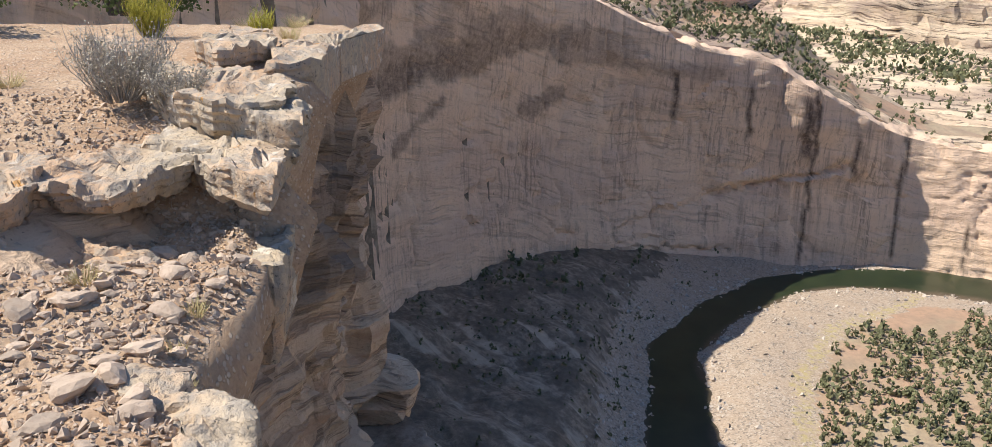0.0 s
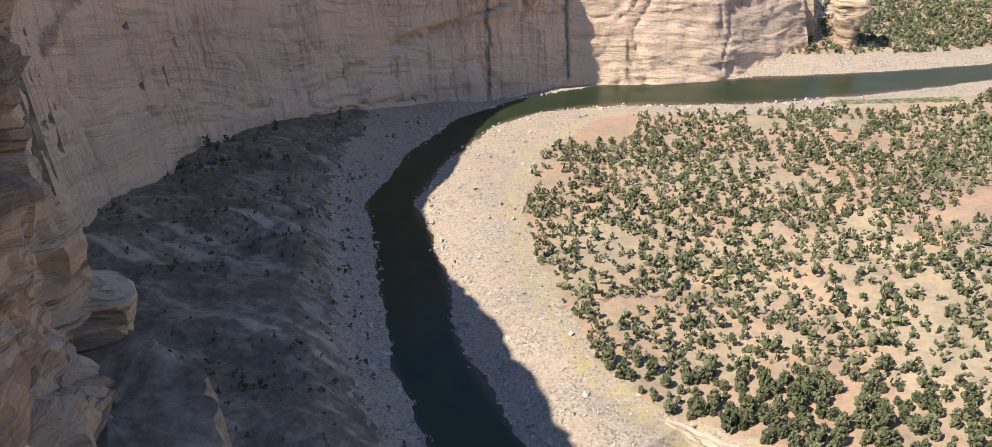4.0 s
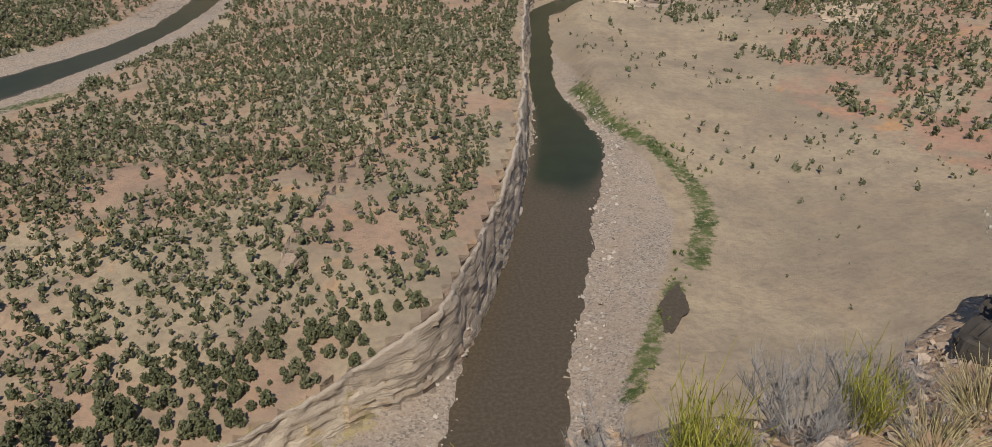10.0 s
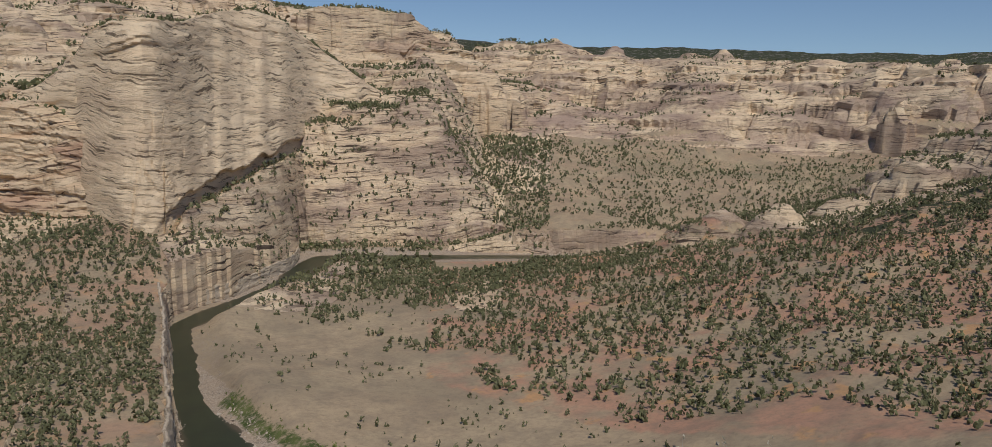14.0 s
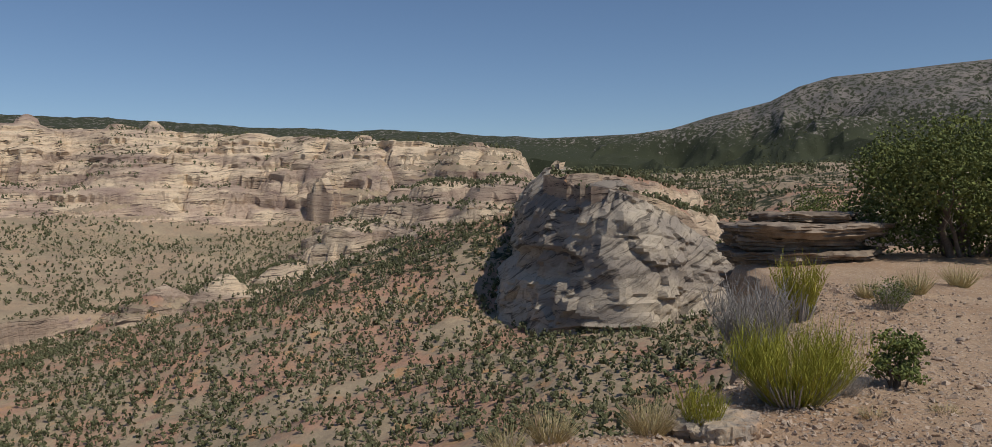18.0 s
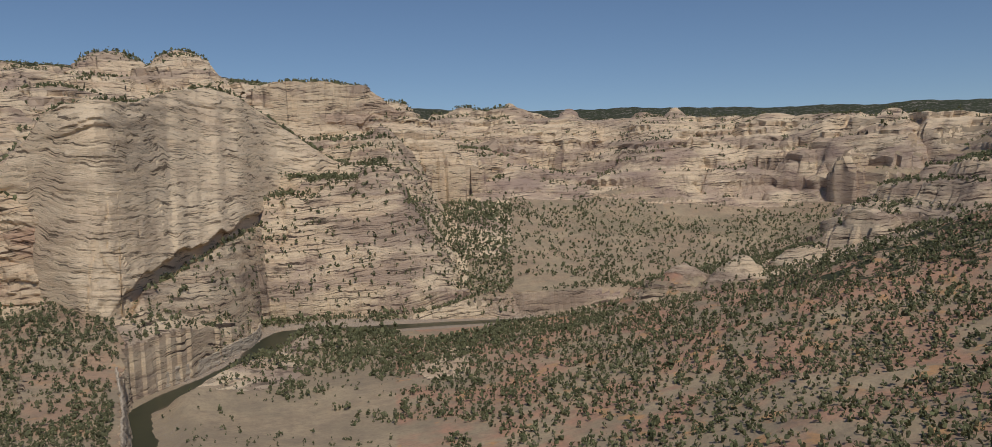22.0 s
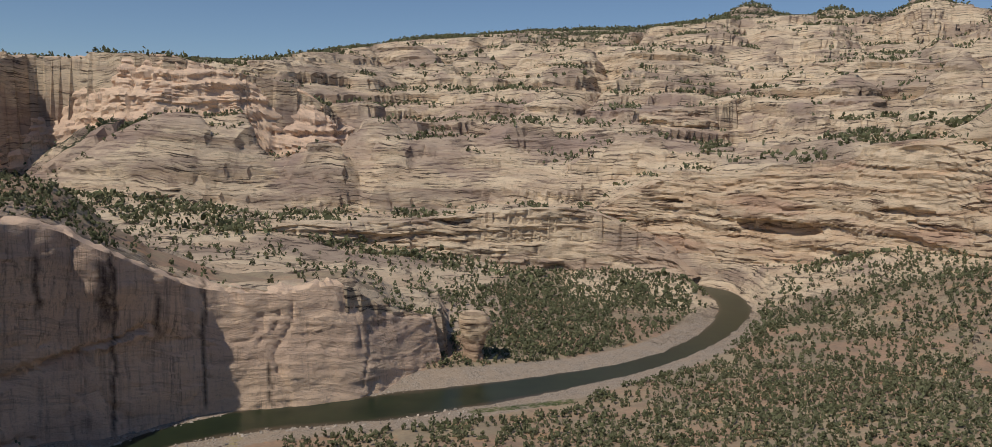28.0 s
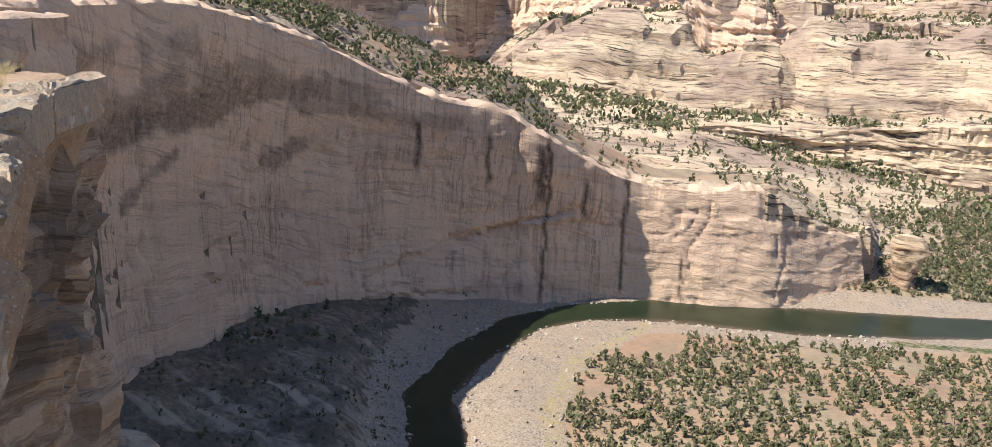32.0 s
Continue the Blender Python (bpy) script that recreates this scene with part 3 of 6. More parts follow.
FLOOR = Surface(FLOOR_WEST + FLOOR_TALUS + FLOOR_EAST + FLOOR_FAR)
RIVER_LINE = [tuple(p) for p in spline(RIVER, 32)]
# cliff along the river below the wooded point: x, y, top
POINT_CLIFF = [(-104, 146, 4), (-68, 150, 7), (-39, 160, 10), (-8, 178, 15), (12, 190, 20), (23, 204, 22), (38, 240, 23), (58, 301, 24), (78, 390, 24),
               (90, 462, 24), (110, 560, 25), (121, 625, 34), (133, 668, 20), (195, 724, 12), (250, 792, 12), (292, 850, 11), (318, 910, 10), (335, 960, 6)]


def bedding():
    """A remap of heights that makes benches and steep risers of uneven thickness."""
    rg = np.random.default_rng(12)
    src, dst, z = [-60.0], [-60.0], 6.0
    while z < 700:
        t = rg.choice([5.0, 8.0, 12.0, 17.0, 26.0]) * rg.uniform(0.8, 1.2)
        k = rg.uniform(0.55, 0.72)
        for a, b in ((0.0, 0.0), (k, 0.15), (k + 0.05, 0.75), (k + 0.12, 0.82)):
            src.append(z + a * t)
            dst.append(z + b * t)
        z += t
    return np.array(src), np.array(dst)


BED_SRC, BED_DST = bedding()


def stepped(z, tilt, share=1.0):
    """Cuts a slope into benches and risers along the tilted beds."""
    return z + (np.interp(z + tilt, BED_SRC, BED_DST) - tilt - z) * share


def ledges(count, seed):
    """A rise from 0 to 1 in uneven steps, each a tread and a riser."""
    rg = np.random.default_rng(seed)
    w = rg.uniform(0.5, 1.6, count)
    e = np.r_[0, np.cumsum(w / w.sum())]
    src, dst = [0.0], [0.0]
    for a, b in zip(e[:-1], e[1:]):
        k = rg.uniform(0.5, 0.65)
        src += [a + (b - a) * k, a + (b - a) * (k + 0.2), b]
        dst += [a + (b - a) * 0.32, a + (b - a) * 0.8, b]
    return np.array(src + [1.1]), np.array(dst + [1.02])


LEDGE_SRC, LEDGE_DST = ledges(9, 31)


def along(az, line, col):
    return np.interp(az, [p[0] for p in line], [p[col] for p in line])


def height(x, y):
    """Height of the land."""
    x, y = np.atleast_1d(np.asarray(x, float)), np.atleast_1d(np.asarray(y, float))
    r = np.hypot(x, y) + 1e-6
    az = np.degrees(np.arctan2(x, y))
    h = np.clip(FLOOR(x, y), 1.2, 400)
    tilt = 0.03 * x - 0.02 * y + fbm(x / 150, y / 150, 0, 3, 11) * 9
    h = h + fbm(x / 60, y / 60, 0, 4, 3) * np.clip(h * 0.12, 0, 5)
    rough = np.where((x < -50) & (r < 480), sstep(4, 12, h), 0.0)
    h = h + rough * (fbm(x / 17, y / 17, 0, 4, 52) * 2.4 - 1.6 * sstep(0.2, 0.0, np.abs(fbm(x / 24, y / 40, 0, 2, 53))))
    # stepped bedrock rising to the far skyline
    el = np.interp(az, [-60, -48, -40, -36.9, -30, -22.7, -16, -8, 2, 12, 16.5, 20, 26, 31, 36],
                   [4.8, 5.0, 5.0, 5.7, 6.7, 7.5, 7.6, 8.3, 8.2, 8.0, 7.7, 7.3, 6.5, 5.7, 5.5])
    rise = sstep(-62, -44, az) * (1 - sstep(27, 35, az))
    lumps = fbm(x / 240, y / 240, 0, 4, 7)
    back = 140 + (r - 1020) * 0.255 + lumps * 60 - sstep(0.22, 0.0, np.abs(fbm(x / 330, y / 330, 0, 3, 8))) * 45 + fbm(x / 70, y / 70, 0, 3, 10) * 12
    back = np.minimum(back, 150 + r * np.tan(np.radians(el)) + lumps * 6 - 6)
    shelf = 160 + np.clip(r - 1050, 0, 400) * 0.17 + fbm(x / 50, y / 50, 0, 3, 12) * 4
    back = np.where((az > -3.5) & (az < 8.5) & (r < 1300), np.minimum(back, shelf), back)
    back = stepped(back, tilt, 0.85) * rise * sstep(1000, 1130, r)
    h = np.maximum(h, back)
    # ledges below the prow
    t = (r - along(az, APRON, 1)) / (along(az, APRON, 3) - along(az, APRON, 1))
    lo, hi = along(az, APRON, 2), along(az, APRON, 4)
    wave = np.clip(t, 0, 1.03) + (fbm(x / 70, y / 70, 0, 3, 5) * 0.07 + fbm(x / 22, y / 22, 0, 3, 6) * 0.025) * sstep(0, 0.15, t)
    ap = lo + (hi - lo) * np.interp(wave, LEDGE_SRC, LEDGE_DST) + fbm(x / 30, y / 30, 0, 4, 4) * 2.0 * sstep(0, 0.15, t)
    ap = ap * sstep(10.6, 12.0, az)
    h = np.where((az > 10.9) & (az < 34) & (t > 0) & (r < 1500), np.maximum(h, ap * (1 - sstep(29, 34, az))), h)
    # long mesa across the valley
    r0, z0, r1, z1 = (along(az, EAST_MESA, k) for k in (1, 2, 3, 4))
    wob = fbm(x / 230, y / 230, 0, 2, 15) * 75
    t = (r + wob - r0) / (r1 - r0)
    me = z0 + (z1 - z0) * np.clip(t, 0, 1) - sstep(0.05, 0.3, t) * sstep(0.25, 0.0, np.abs(fbm(x / 160, y / 160, 0, 3, 18))) * 22 + fbm(x / 60, y / 60, 0, 3, 17) * 8 * sstep(0, 0.2, t) + 0.05 * np.clip(r - r1, 0, 1500)
    me = stepped(me, tilt, 0.65 * sstep(0.0, 0.12, t))
    ramp = (z0 - np.clip(r0 - wob - r, 0, None) * 0.21) * sstep(26, 31, az) * (1 - sstep(68, 74, az))
    h = np.where((az > 26) & (az < 74) & (r > 1000), np.maximum(h, ramp), h)
    h = np.where((az > 26) & (az < 74) & (t > 0), np.maximum(h, me * sstep(26, 31, az) * (1 - sstep(70, 74, az))), h)
    # wooded point stands on its river cliff
    s, (top,), side = masked_distance((r < 1100) & (x > -200), x, y, POINT_CLIFF)
    by_point = (y < 690) & (x < 190)
    h = np.where(by_point & (side > 0) & (s < 60) & (s > 2.2), np.maximum(h, top - 0.4 + 0.04 * s), h)
    cut = np.where((side < 0) & (s < 60) & (x > -100) & (y < 960) & (x < 360), sstep(40, 6, s), 0)
    h = h * (1 - cut) + np.minimum(h, 1.4) * cut
    on_cliff = by_point & (side > 0) & (s < 60) & (x > -104)
    # high ground
    for line, depth, inland, fall, back_off in BLOCKS:
        inland = along(az, line, 3) if inland is None else inland
        la = np.array([p[0] for p in line], float)
        lr, lz = along(az, line, 1), along(az, line, 2)
        sel = (az > la[0]) & (az < la[-1])
        d = r - lr
        top = lz + inland * np.clip(d, 0, depth) + fbm(x / 35, y / 35, 0, 3, 23) * 3.0 * sstep(8, 30, d)
        top = stepped(top, tilt, (0.25 if line is WEST_WALL else 0.8) * sstep(14, 30, d)) - fall * np.clip(d - depth, 0, None)
        h = np.where(sel & (d > back_off), np.maximum(h, top), h)
    for a, rr, z, rad in DOMES:
        cx, cy = polar(a, rr)
        d = np.hypot(x - cx, y - cy) / rad * (1 + 0.25 * fbm(x / 60, y / 60, 0, 3, 27))
        dome = stepped(z - 0.6 * rad * d ** 1.5, tilt, 0.7)
        h = np.maximum(h, np.where(d < 2.2, dome, -50))
    for a, rr, z, fall, rad in CONES:
        cx, cy = polar(a, rr)
        d = np.hypot(x - cx, y - cy) / rad * (1 + 0.14 * fbm(x / 40, y / 40, 0, 3, 29))
        h = np.maximum(h, np.where(d < 1.6, stepped(z - fall * d ** 1.2, tilt, 0.35), -50))
    # tableland under the walker
    low_y = y < 0.36 * np.abs(x) + 130
    s, _, inland = masked_distance(low_y, x, y, RIM)
    s = np.where(low_y, s, 0)
    d = np.where(inland < 0, s, -s)
    table = 147.4 + np.clip(s - 60, 0, 3500) * 0.03 * sstep(-400, 600, x) + 0.02 * np.clip(s - 60, 0, 900) + fbm(x / 70, y / 70, 0, 4, 31) * 5 * sstep(30, 150, s)
    slope = 78 + (table - 78) * sstep(0, 230, d + 40 * fbm(x / 70, y / 70, 0, 3, 33))
    table = np.where((x > 260) & (d > 0), table + (slope - table) * sstep(260, 340, x), table)
    h = np.where(low_y & (d > np.where((x > -72) & (x < 60), 7.0, np.where(x < 0, -1.0, 0.5))), np.maximum(h, table), h)
    # mountain far off
    m = 150 + r * np.tan(np.radians(np.interp(az, [72, 78, 80.5, 82.9, 86.7, 88.4, 90.4, 93.5, 97, 100, 115, 140], [4.0, 4.2, 4.5, 5.2, 6.05, 6.9, 7.4, 7.55, 7.75, 7.85, 7.6, 6.0])))
    m = m - np.clip(np.abs(r - 4200) - 150, 0, None) * 0.28 - np.abs(fbm(x / 420, y / 420, 0, 5, 41)) * 150 * sstep(0, 500, np.abs(r - 4200)) + 25
    h = np.maximum(h, np.where((az > 70) & (r > 2500), m, -50))
    far = 150 + r * np.interp(az, [30, 50, 65, 80], [0.098, 0.09, 0.083, 0.07]) + fbm(x / 300, y / 300, 0, 3, 43) * 12
    h = np.where((az > 26) & (az < 80) & (r > 3600), np.maximum(h, far - np.abs(r - 4300) * 0.15), h)
    # meadow beside the river
    s, _, _ = masked_distance((r > 900) & (r < 1250) & (x > 200), x, y, MEADOW)
    h = np.where((s < 110) & (h < 26), h + (3.5 - h) * sstep(110, 55, s), h)
    # river bed
    s, (w,), _ = masked_distance((r < 1150) & (h < 60), x, y, RIVER_LINE)
    w = w + fbm(x / 14, y / 14, 0, 3, 51) * 1.6
    bank = sstep(0, 26, s - w)
    low = h < 30
    h = np.where(low & ~on_cliff, h * bank + (0.35 + 0.02 * (s - w)) * (1 - bank), h)
    h = np.where(s < w, np.minimum(h, -1.6 * (1 - (s / np.maximum(w, 1)) ** 2) - 0.05), h)
    return h


def mesh_object(name, verts, faces, mat, smooth=True, parent=None, sharp=None):
    """A mesh object from arrays of vertices and of quads or triangles."""
    me = bpy.data.meshes.new(name)
    verts, faces = np.asarray(verts, np.float32), np.asarray(faces, np.int32)
    n, k = faces.shape
    me.vertices.add(len(verts))
    me.vertices.foreach_set("co", verts.ravel())
    me.loops.add(n * k)
    me.loops.foreach_set("vertex_index", faces.ravel())
    me.polygons.add(n)
    me.polygons.foreach_set("loop_start", np.arange(0, n * k, k, dtype=np.int32))
    me.polygons.foreach_set("use_smooth", np.full(n, smooth))
    me.update(calc_edges=True)
    if sharp:
        me.set_sharp_from_angle(angle=radians(sharp))
    if mat:
        me.materials.append(mat)
    ob = new(name, me)
    ob.parent = parent
    return ob


def grid_faces(nu, nv):
    i = np.arange(nu * nv).reshape(nu, nv)
    return np.stack([i[:-1, :-1], i[1:, :-1], i[1:, 1:], i[:-1, 1:]], -1).reshape(-1, 4)


def spaced(stops):
    """Grid lines from stops of (start, step), the last one ends it."""
    out = []
    for (a, s), (b, _) in zip(stops[:-1], stops[1:]):
        out.append(np.linspace(a, b, max(1, round((b - a) / s)), endpoint=False))
    return np.r_[np.concatenate(out), stops[-1][0]]


GX = spaced([(-4850, 120), (-2000, 40), (-1250, 5.2), (-420, 3.4), (420, 4.4), (1050, 5.6), (1500, 8), (2000, 40), (4850, 0)])
GY = spaced([(-3000, 200), (-1500, 45), (-60, 5), (60, 3.2), (520, 4.5), (1000, 4.2), (1700, 10), (2600, 60), (4850, 0)])
gx, gy = np.meshgrid(GX, GY, indexing="ij")
gz = height(gx, gy)
ga, gb = np.gradient(gz, GX, GY)
gs = np.hypot(ga, gb) + 1e-6
gr = np.hypot(gx, gy)
hang = sstep(0.45, 1.1, gs) * (gr > 620) * (gr < 2400) * np.where(gz > 12, 1, 0)
hang = hang * (sstep(0.35, 0.62, vnoise((gz + 0.03 * gx - 0.02 * gy) / 5.0, gx / 200, gy / 200, 19)) - 0.5) * np.where(gr > 1250, 9.0, 6.0)
hang = np.where((gx > 120) & (gr < 1450) & (gx < 0.62 * gy), 0.25 * hang, hang)
hx, hy = gx - ga / gs * hang, gy - gb / gs * hang
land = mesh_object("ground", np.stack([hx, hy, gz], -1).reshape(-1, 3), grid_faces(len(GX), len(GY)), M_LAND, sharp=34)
tagged(land, "canyon floor of sand, gravel and red soil with bare bedrock", "ground", kind="structure")


TREE_LINE = [(-330, 420), (-275, 307), (-262, 256), (-227, 211), (-188, 182), (-156, 164), (-132, 151), (-104, 148), (-39, 164), (0, 186), (30, 230)]
BAR_EDGE = [(50, 120), (62, 171), (78, 202), (103, 242), (120, 282), (125, 333), (120, 368), (112, 440), (125, 520)]


def land_z(x, y):
    """Height and slope of the ground mesh at places."""
    i = np.clip(np.searchsorted(GX, x) - 1, 0, len(GX) - 2)
    j = np.clip(np.searchsorted(GY, y) - 1, 0, len(GY) - 2)
    u, v = (x - GX[i]) / (GX[i + 1] - GX[i]), (y - GY[j]) / (GY[j + 1] - GY[j])
    z = (gz[i, j] * (1 - u) * (1 - v) + gz[i + 1, j] * u * (1 - v) + gz[i, j + 1] * (1 - u) * v + gz[i + 1, j + 1] * u * v)
    return z, np.maximum(gs[i, j], gs[i + 1, j + 1])


def polyline_side(x, y):
    """True on the wall's side of the river's first bend."""
    _, _, side = polyline_distance(x, y, RIVER_LINE)
    return side < 0


def land_zones(x, y, z):
    """Bare rock, gravel, green and woodland shares of the ground."""
    az, r = np.degrees(np.arctan2(x, y)), np.hypot(x, y)
    s, (w,), _ = polyline_distance(x, y, RIVER_LINE)
    rock = np.where((az > -62) & (az < 36) & (r > 1000) & (z > 60), 0.8, 0.0)
    rock = np.where((az > 10.5) & (az < 33) & (r > 640) & (z > 8) & (x > 133), 0.85, rock)
    rock = np.where((az > -20) & (az < 10.5) & (r > 640) & (y > 600), 0.35 + 0.4 * sstep(700, 860, r), rock)
    rock = np.where((az > 56) & (az < 71) & (r > 850) & (r < 1250), 0.9, rock)
    rock = np.where((az > 45.5) & (az < 59) & (r > 845) & (r < 985) & (z > 58), 0.9, rock)
    rock = np.where((az > 29) & (az < 74) & (r > 1560) & (r < 2050), 0.75, rock)
    beach = sstep(30, 14, s - w) * (z < 6)
    t, _, side = polyline_distance(x, y, TREE_LINE)
    wide = np.where((side < 0) & (x < 40) & (y < 420) & (s < 90) & (z < 9), 1.0, 0.0)
    b, _, bside = polyline_distance(x, y, BAR_EDGE)
    bar = np.where((bside > 0) & (x > 30) & (y < 420) & (y > 90) & (z < 5), sstep(0, 6, b), 0.0)
    gravel = np.maximum(beach * np.where((x > 120) & (y < 700), 0.4, 1.0), np.maximum(wide, bar))
    g1, _, _ = polyline_distance(x, y, [(112, 246), (130, 282), (136, 312), (130, 350), (119, 385), (115, 440)])
    g2, _, _ = polyline_distance(x, y, MEADOW)
    g3, _, _ = polyline_distance(x, y, [(66, 172), (84, 205), (100, 232)])
    green = np.maximum(np.maximum(0.72 * sstep(9, 3, g1), sstep(40, 15, g2) * 0.8), 0.7 * sstep(7, 2, g3))
    green = np.where(z > 15, 0, green)
    green = np.maximum(green, np.where((az > 40) & (az < 62) & (r > 1350) & (r < 1500), 0.5, 0))
    g4, _, _ = polyline_distance(x, y, [(-200, 415), (-160, 455)])
    green = np.maximum(green, 0.7 * sstep(10, 3, g4))
    woods = np.where((az + 5 * fbm(x / 120, y / 120, 0, 3, 99) > 57) & (r > 700) & (r < 1280), 0.5, 0.0)
    woods = np.where((az > 26) & (r > 2050), 0.7, woods)
    woods = np.where((az > 70) & (r > 2500), 0.9 - 0.4 * sstep(300, 560, z), woods)
    woods = np.where((az < 26) & (r > 2300), 0.6, woods)
    woods = np.where((az > -80) & (az < -44) & (r > 1150), 0.6, woods)
    woods = np.where((rock > 0.85), 0.0, woods)
    red = np.where((az > 28) & (x + 0.25 * y > 330), 1.0, np.where((x < 0.2 * y) & (y < 760), 0.55, 0.08))
    red = np.where(r > 1000, 0.2, red)
    scree = np.where((side < 0) & (x < -60) & (y < 330) & (s > 0) & (z > 1.2), sstep(1.2, 3.5, z), 0.0) * (x > -360) * np.where(polyline_side(x, y), 1.0, 0.0)
    mauve = np.where((az > 34) & (r > 1300), sstep(260, 170, z), np.where((az < -5) & (r > 1100), sstep(260, 190, z), 0.0))
    straw = np.where((x < 0) & (y < 420) & (z < 14), sstep(9, 3, np.abs(np.where(side < 0, t, -t) - 5)) * 0.62, 0.0)
    straw = np.where((az > 38) & (az < 60) & (r > 560) & (r < 760) & (z < 30), 0.45, straw)
    edge = along(az, WEST_WALL, 1)
    rock = np.where((az < -30) & (r > edge + 5) & (r < edge + 45), 0.7, rock)
    rock = np.where((az > -62) & (az < -12) & (r > 560) & (r < 1150) & (x < -150) & (z > 12), np.maximum(rock, 0.8), rock)
    return np.clip(rock, 0, 1), np.clip(gravel, 0, 1), green, woods, red, scree, mauve, straw


zr, zg, zn, zw, zred, zscree, zmauve, zstraw = land_zones(gx, gy, gz)
att = land.data.color_attributes.new("zone", "FLOAT_COLOR", "POINT")
att.data.foreach_set("color", np.stack([zr, zg, zn, np.ones_like(zr)], -1).astype(np.float32).ravel())
# where the haze tint goes: ground beyond 3 km, nearer towards the mountain
haze_grey = land.data.attributes.new("far", "FLOAT", "POINT")
haze_grey.data.foreach_set("value", ((np.hypot(gx, gy) > 3000) | ((np.hypot(gx, gy) > 2300) & (gx > 2.2 * gy))).astype(np.float32).ravel())
for tag, val in (("red", zred), ("scree", zscree), ("mauve", zmauve), ("straw", zstraw)):
    at_ = land.data.attributes.new(tag, "FLOAT", "POINT")
    at_.data.foreach_set("value", val.astype(np.float32).ravel())
wat = land.data.attributes.new("woods", "FLOAT", "POINT")
wat.data.foreach_set("value", zw.astype(np.float32).ravel())

# river: one ribbon of water
rl = spline(RIVER, 6)
tan = np.gradient(rl[:, :2], axis=0)
tan /= np.linalg.norm(tan, axis=1)[:, None]
nor = np.c_[-tan[:, 1], tan[:, 0]]
cross = np.linspace(-1, 1, 9)
rv = np.zeros((len(rl), 9, 3))
rv[:, :, :2] = rl[:, None, :2] + nor[:, None] * (cross[None, :, None] * (rl[:, 2][:, None, None] + 5))
water = mesh_object("water", rv.reshape(-1, 3), grid_faces(len(rl), 9), M_WATER)
dep = (1 - np.abs(cross)) * np.ones((len(rl), 1)) * 1.6
shallow = np.where(rl[:, 0] > 0, 0.12 + 0.88 * sstep(285, 350, rl[:, 1]), 1.0)
da = water.data.attributes.new("depth", "FLOAT", "POINT")
da.data.foreach_set("value", (np.clip(dep, 0, 1) * shallow[:, None]).astype(np.float32).ravel())
tagged(water, "calm green-brown river winding through the canyon", "river", kind="structure")


def cliff(name, line, mat, label, cell=2.5, rough=1.0, ledge=1.2, batter=0.04, lean=0.0, outward=1, below=8.0, seed=0, beds=6.0,
          proud=3.2, lip=14.0, rise=0.0, scale=1.0, block=0.8, drop=None, caves=(), grooves=(), stains=(), overhangs=(), patches=(), slim=1.0, sharp=36, crack=0.0, fluting=1.0, cap=0.0, grit=0.0, ragged=0.11):
    """A rock face along a plan line of x, y, top: buttresses, beds and cracks, from below its foot to its lip.
    caves: azimuth, height, half width, half height, depth. grooves: azimuth from, height, azimuth to, height. stains: azimuth, from, to, half width."""
    c = spline(line, cell)
    t = np.gradient(c[:, :2], axis=0)
    t /= np.linalg.norm(t, axis=1)[:, None]
    nrm = np.c_[t[:, 1], -t[:, 0]] * outward
    foot = np.minimum(height(c[:, 0] + nrm[:, 0] * 6, c[:, 1] + nrm[:, 1] * 6), c[:, 2] - 2) - below
    if drop:
        foot = c[:, 2] - drop
    tall = float(np.max(c[:, 2] - foot))
    nv = max(5, int(tall / cell))
    v = np.linspace(0, 1, nv)
    z = foot[:, None] + (c[:, 2] - foot)[:, None] * v[None]
    x, y = np.repeat(c[:, 0:1], nv, 1), np.repeat(c[:, 1:2], nv, 1)
    up = z - foot[:, None]
    q = (z + 0.04 * x - 0.02 * y + fbm(x / 60, y / 60, z / 60, 2, seed + 5) * 5) / beds
    bed = sstep(0.35, 0.6, vnoise(q, x / 300, y / 300, seed + 9)) * 2 - 1
    bed2 = sstep(0.4, 0.6, vnoise(q * 2.7, x / 45, y / 45, seed + 13)) * 2 - 1
    sc = scale
    off = proud + sc * rough * (fbm(x / (38 * sc), y / (38 * sc), z / (80 * sc), 4, seed) * 3.6 + fbm(x / (9 * sc), y / (9 * sc), z / (14 * sc), 3, seed + 3) * 1.2)
    bend = fbm(x / (30 * sc), y / (30 * sc), z / (30 * sc), 2, seed + 22) * 9 * sc
    flute = np.abs(fbm((x + bend) / (22 * sc), (y + bend) / (22 * sc), z / (120 * sc), 3, seed + 21))
    off = off - fluting * sc * rough * 2.2 * sstep(0.12, 0.0, flute)
    run = np.r_[0, np.cumsum(np.hypot(np.diff(c[:, 0]), np.diff(c[:, 1])))][:, None] + fbm(x / (20 * sc), y / (20 * sc), z / (15 * sc), 3, seed + 41) * 7 * sc
    lev = z + fbm(x / (25 * sc), y / (25 * sc), z / (25 * sc), 3, seed + 43) * 5 * sc
    for size_u, size_v, amp in ((17, 10, 1.3), (7, 4.5, 0.6)):
        fv = lev / (size_v * slim * sc)
        lv = np.floor(fv)
        fu = run / (size_u * sc) + 0.37 * lv
        cu = np.floor(fu)
        ids = cu.astype(np.int64), lv.astype(np.int64), np.zeros_like(cu, dtype=np.int64)
        off = off + sc * block * amp * (hash3(*ids, seed + 47) * 2 - 1 + (hash3(*ids, seed + 48) - 0.5) * 2.4 * (fu - cu - 0.5) + (hash3(*ids, seed + 49) - 0.5) * 2.0 * (fv - lv - 0.5))
        if crack:
            gap = np.minimum(fu - cu, 1 - (fu - cu)) * size_u * sc
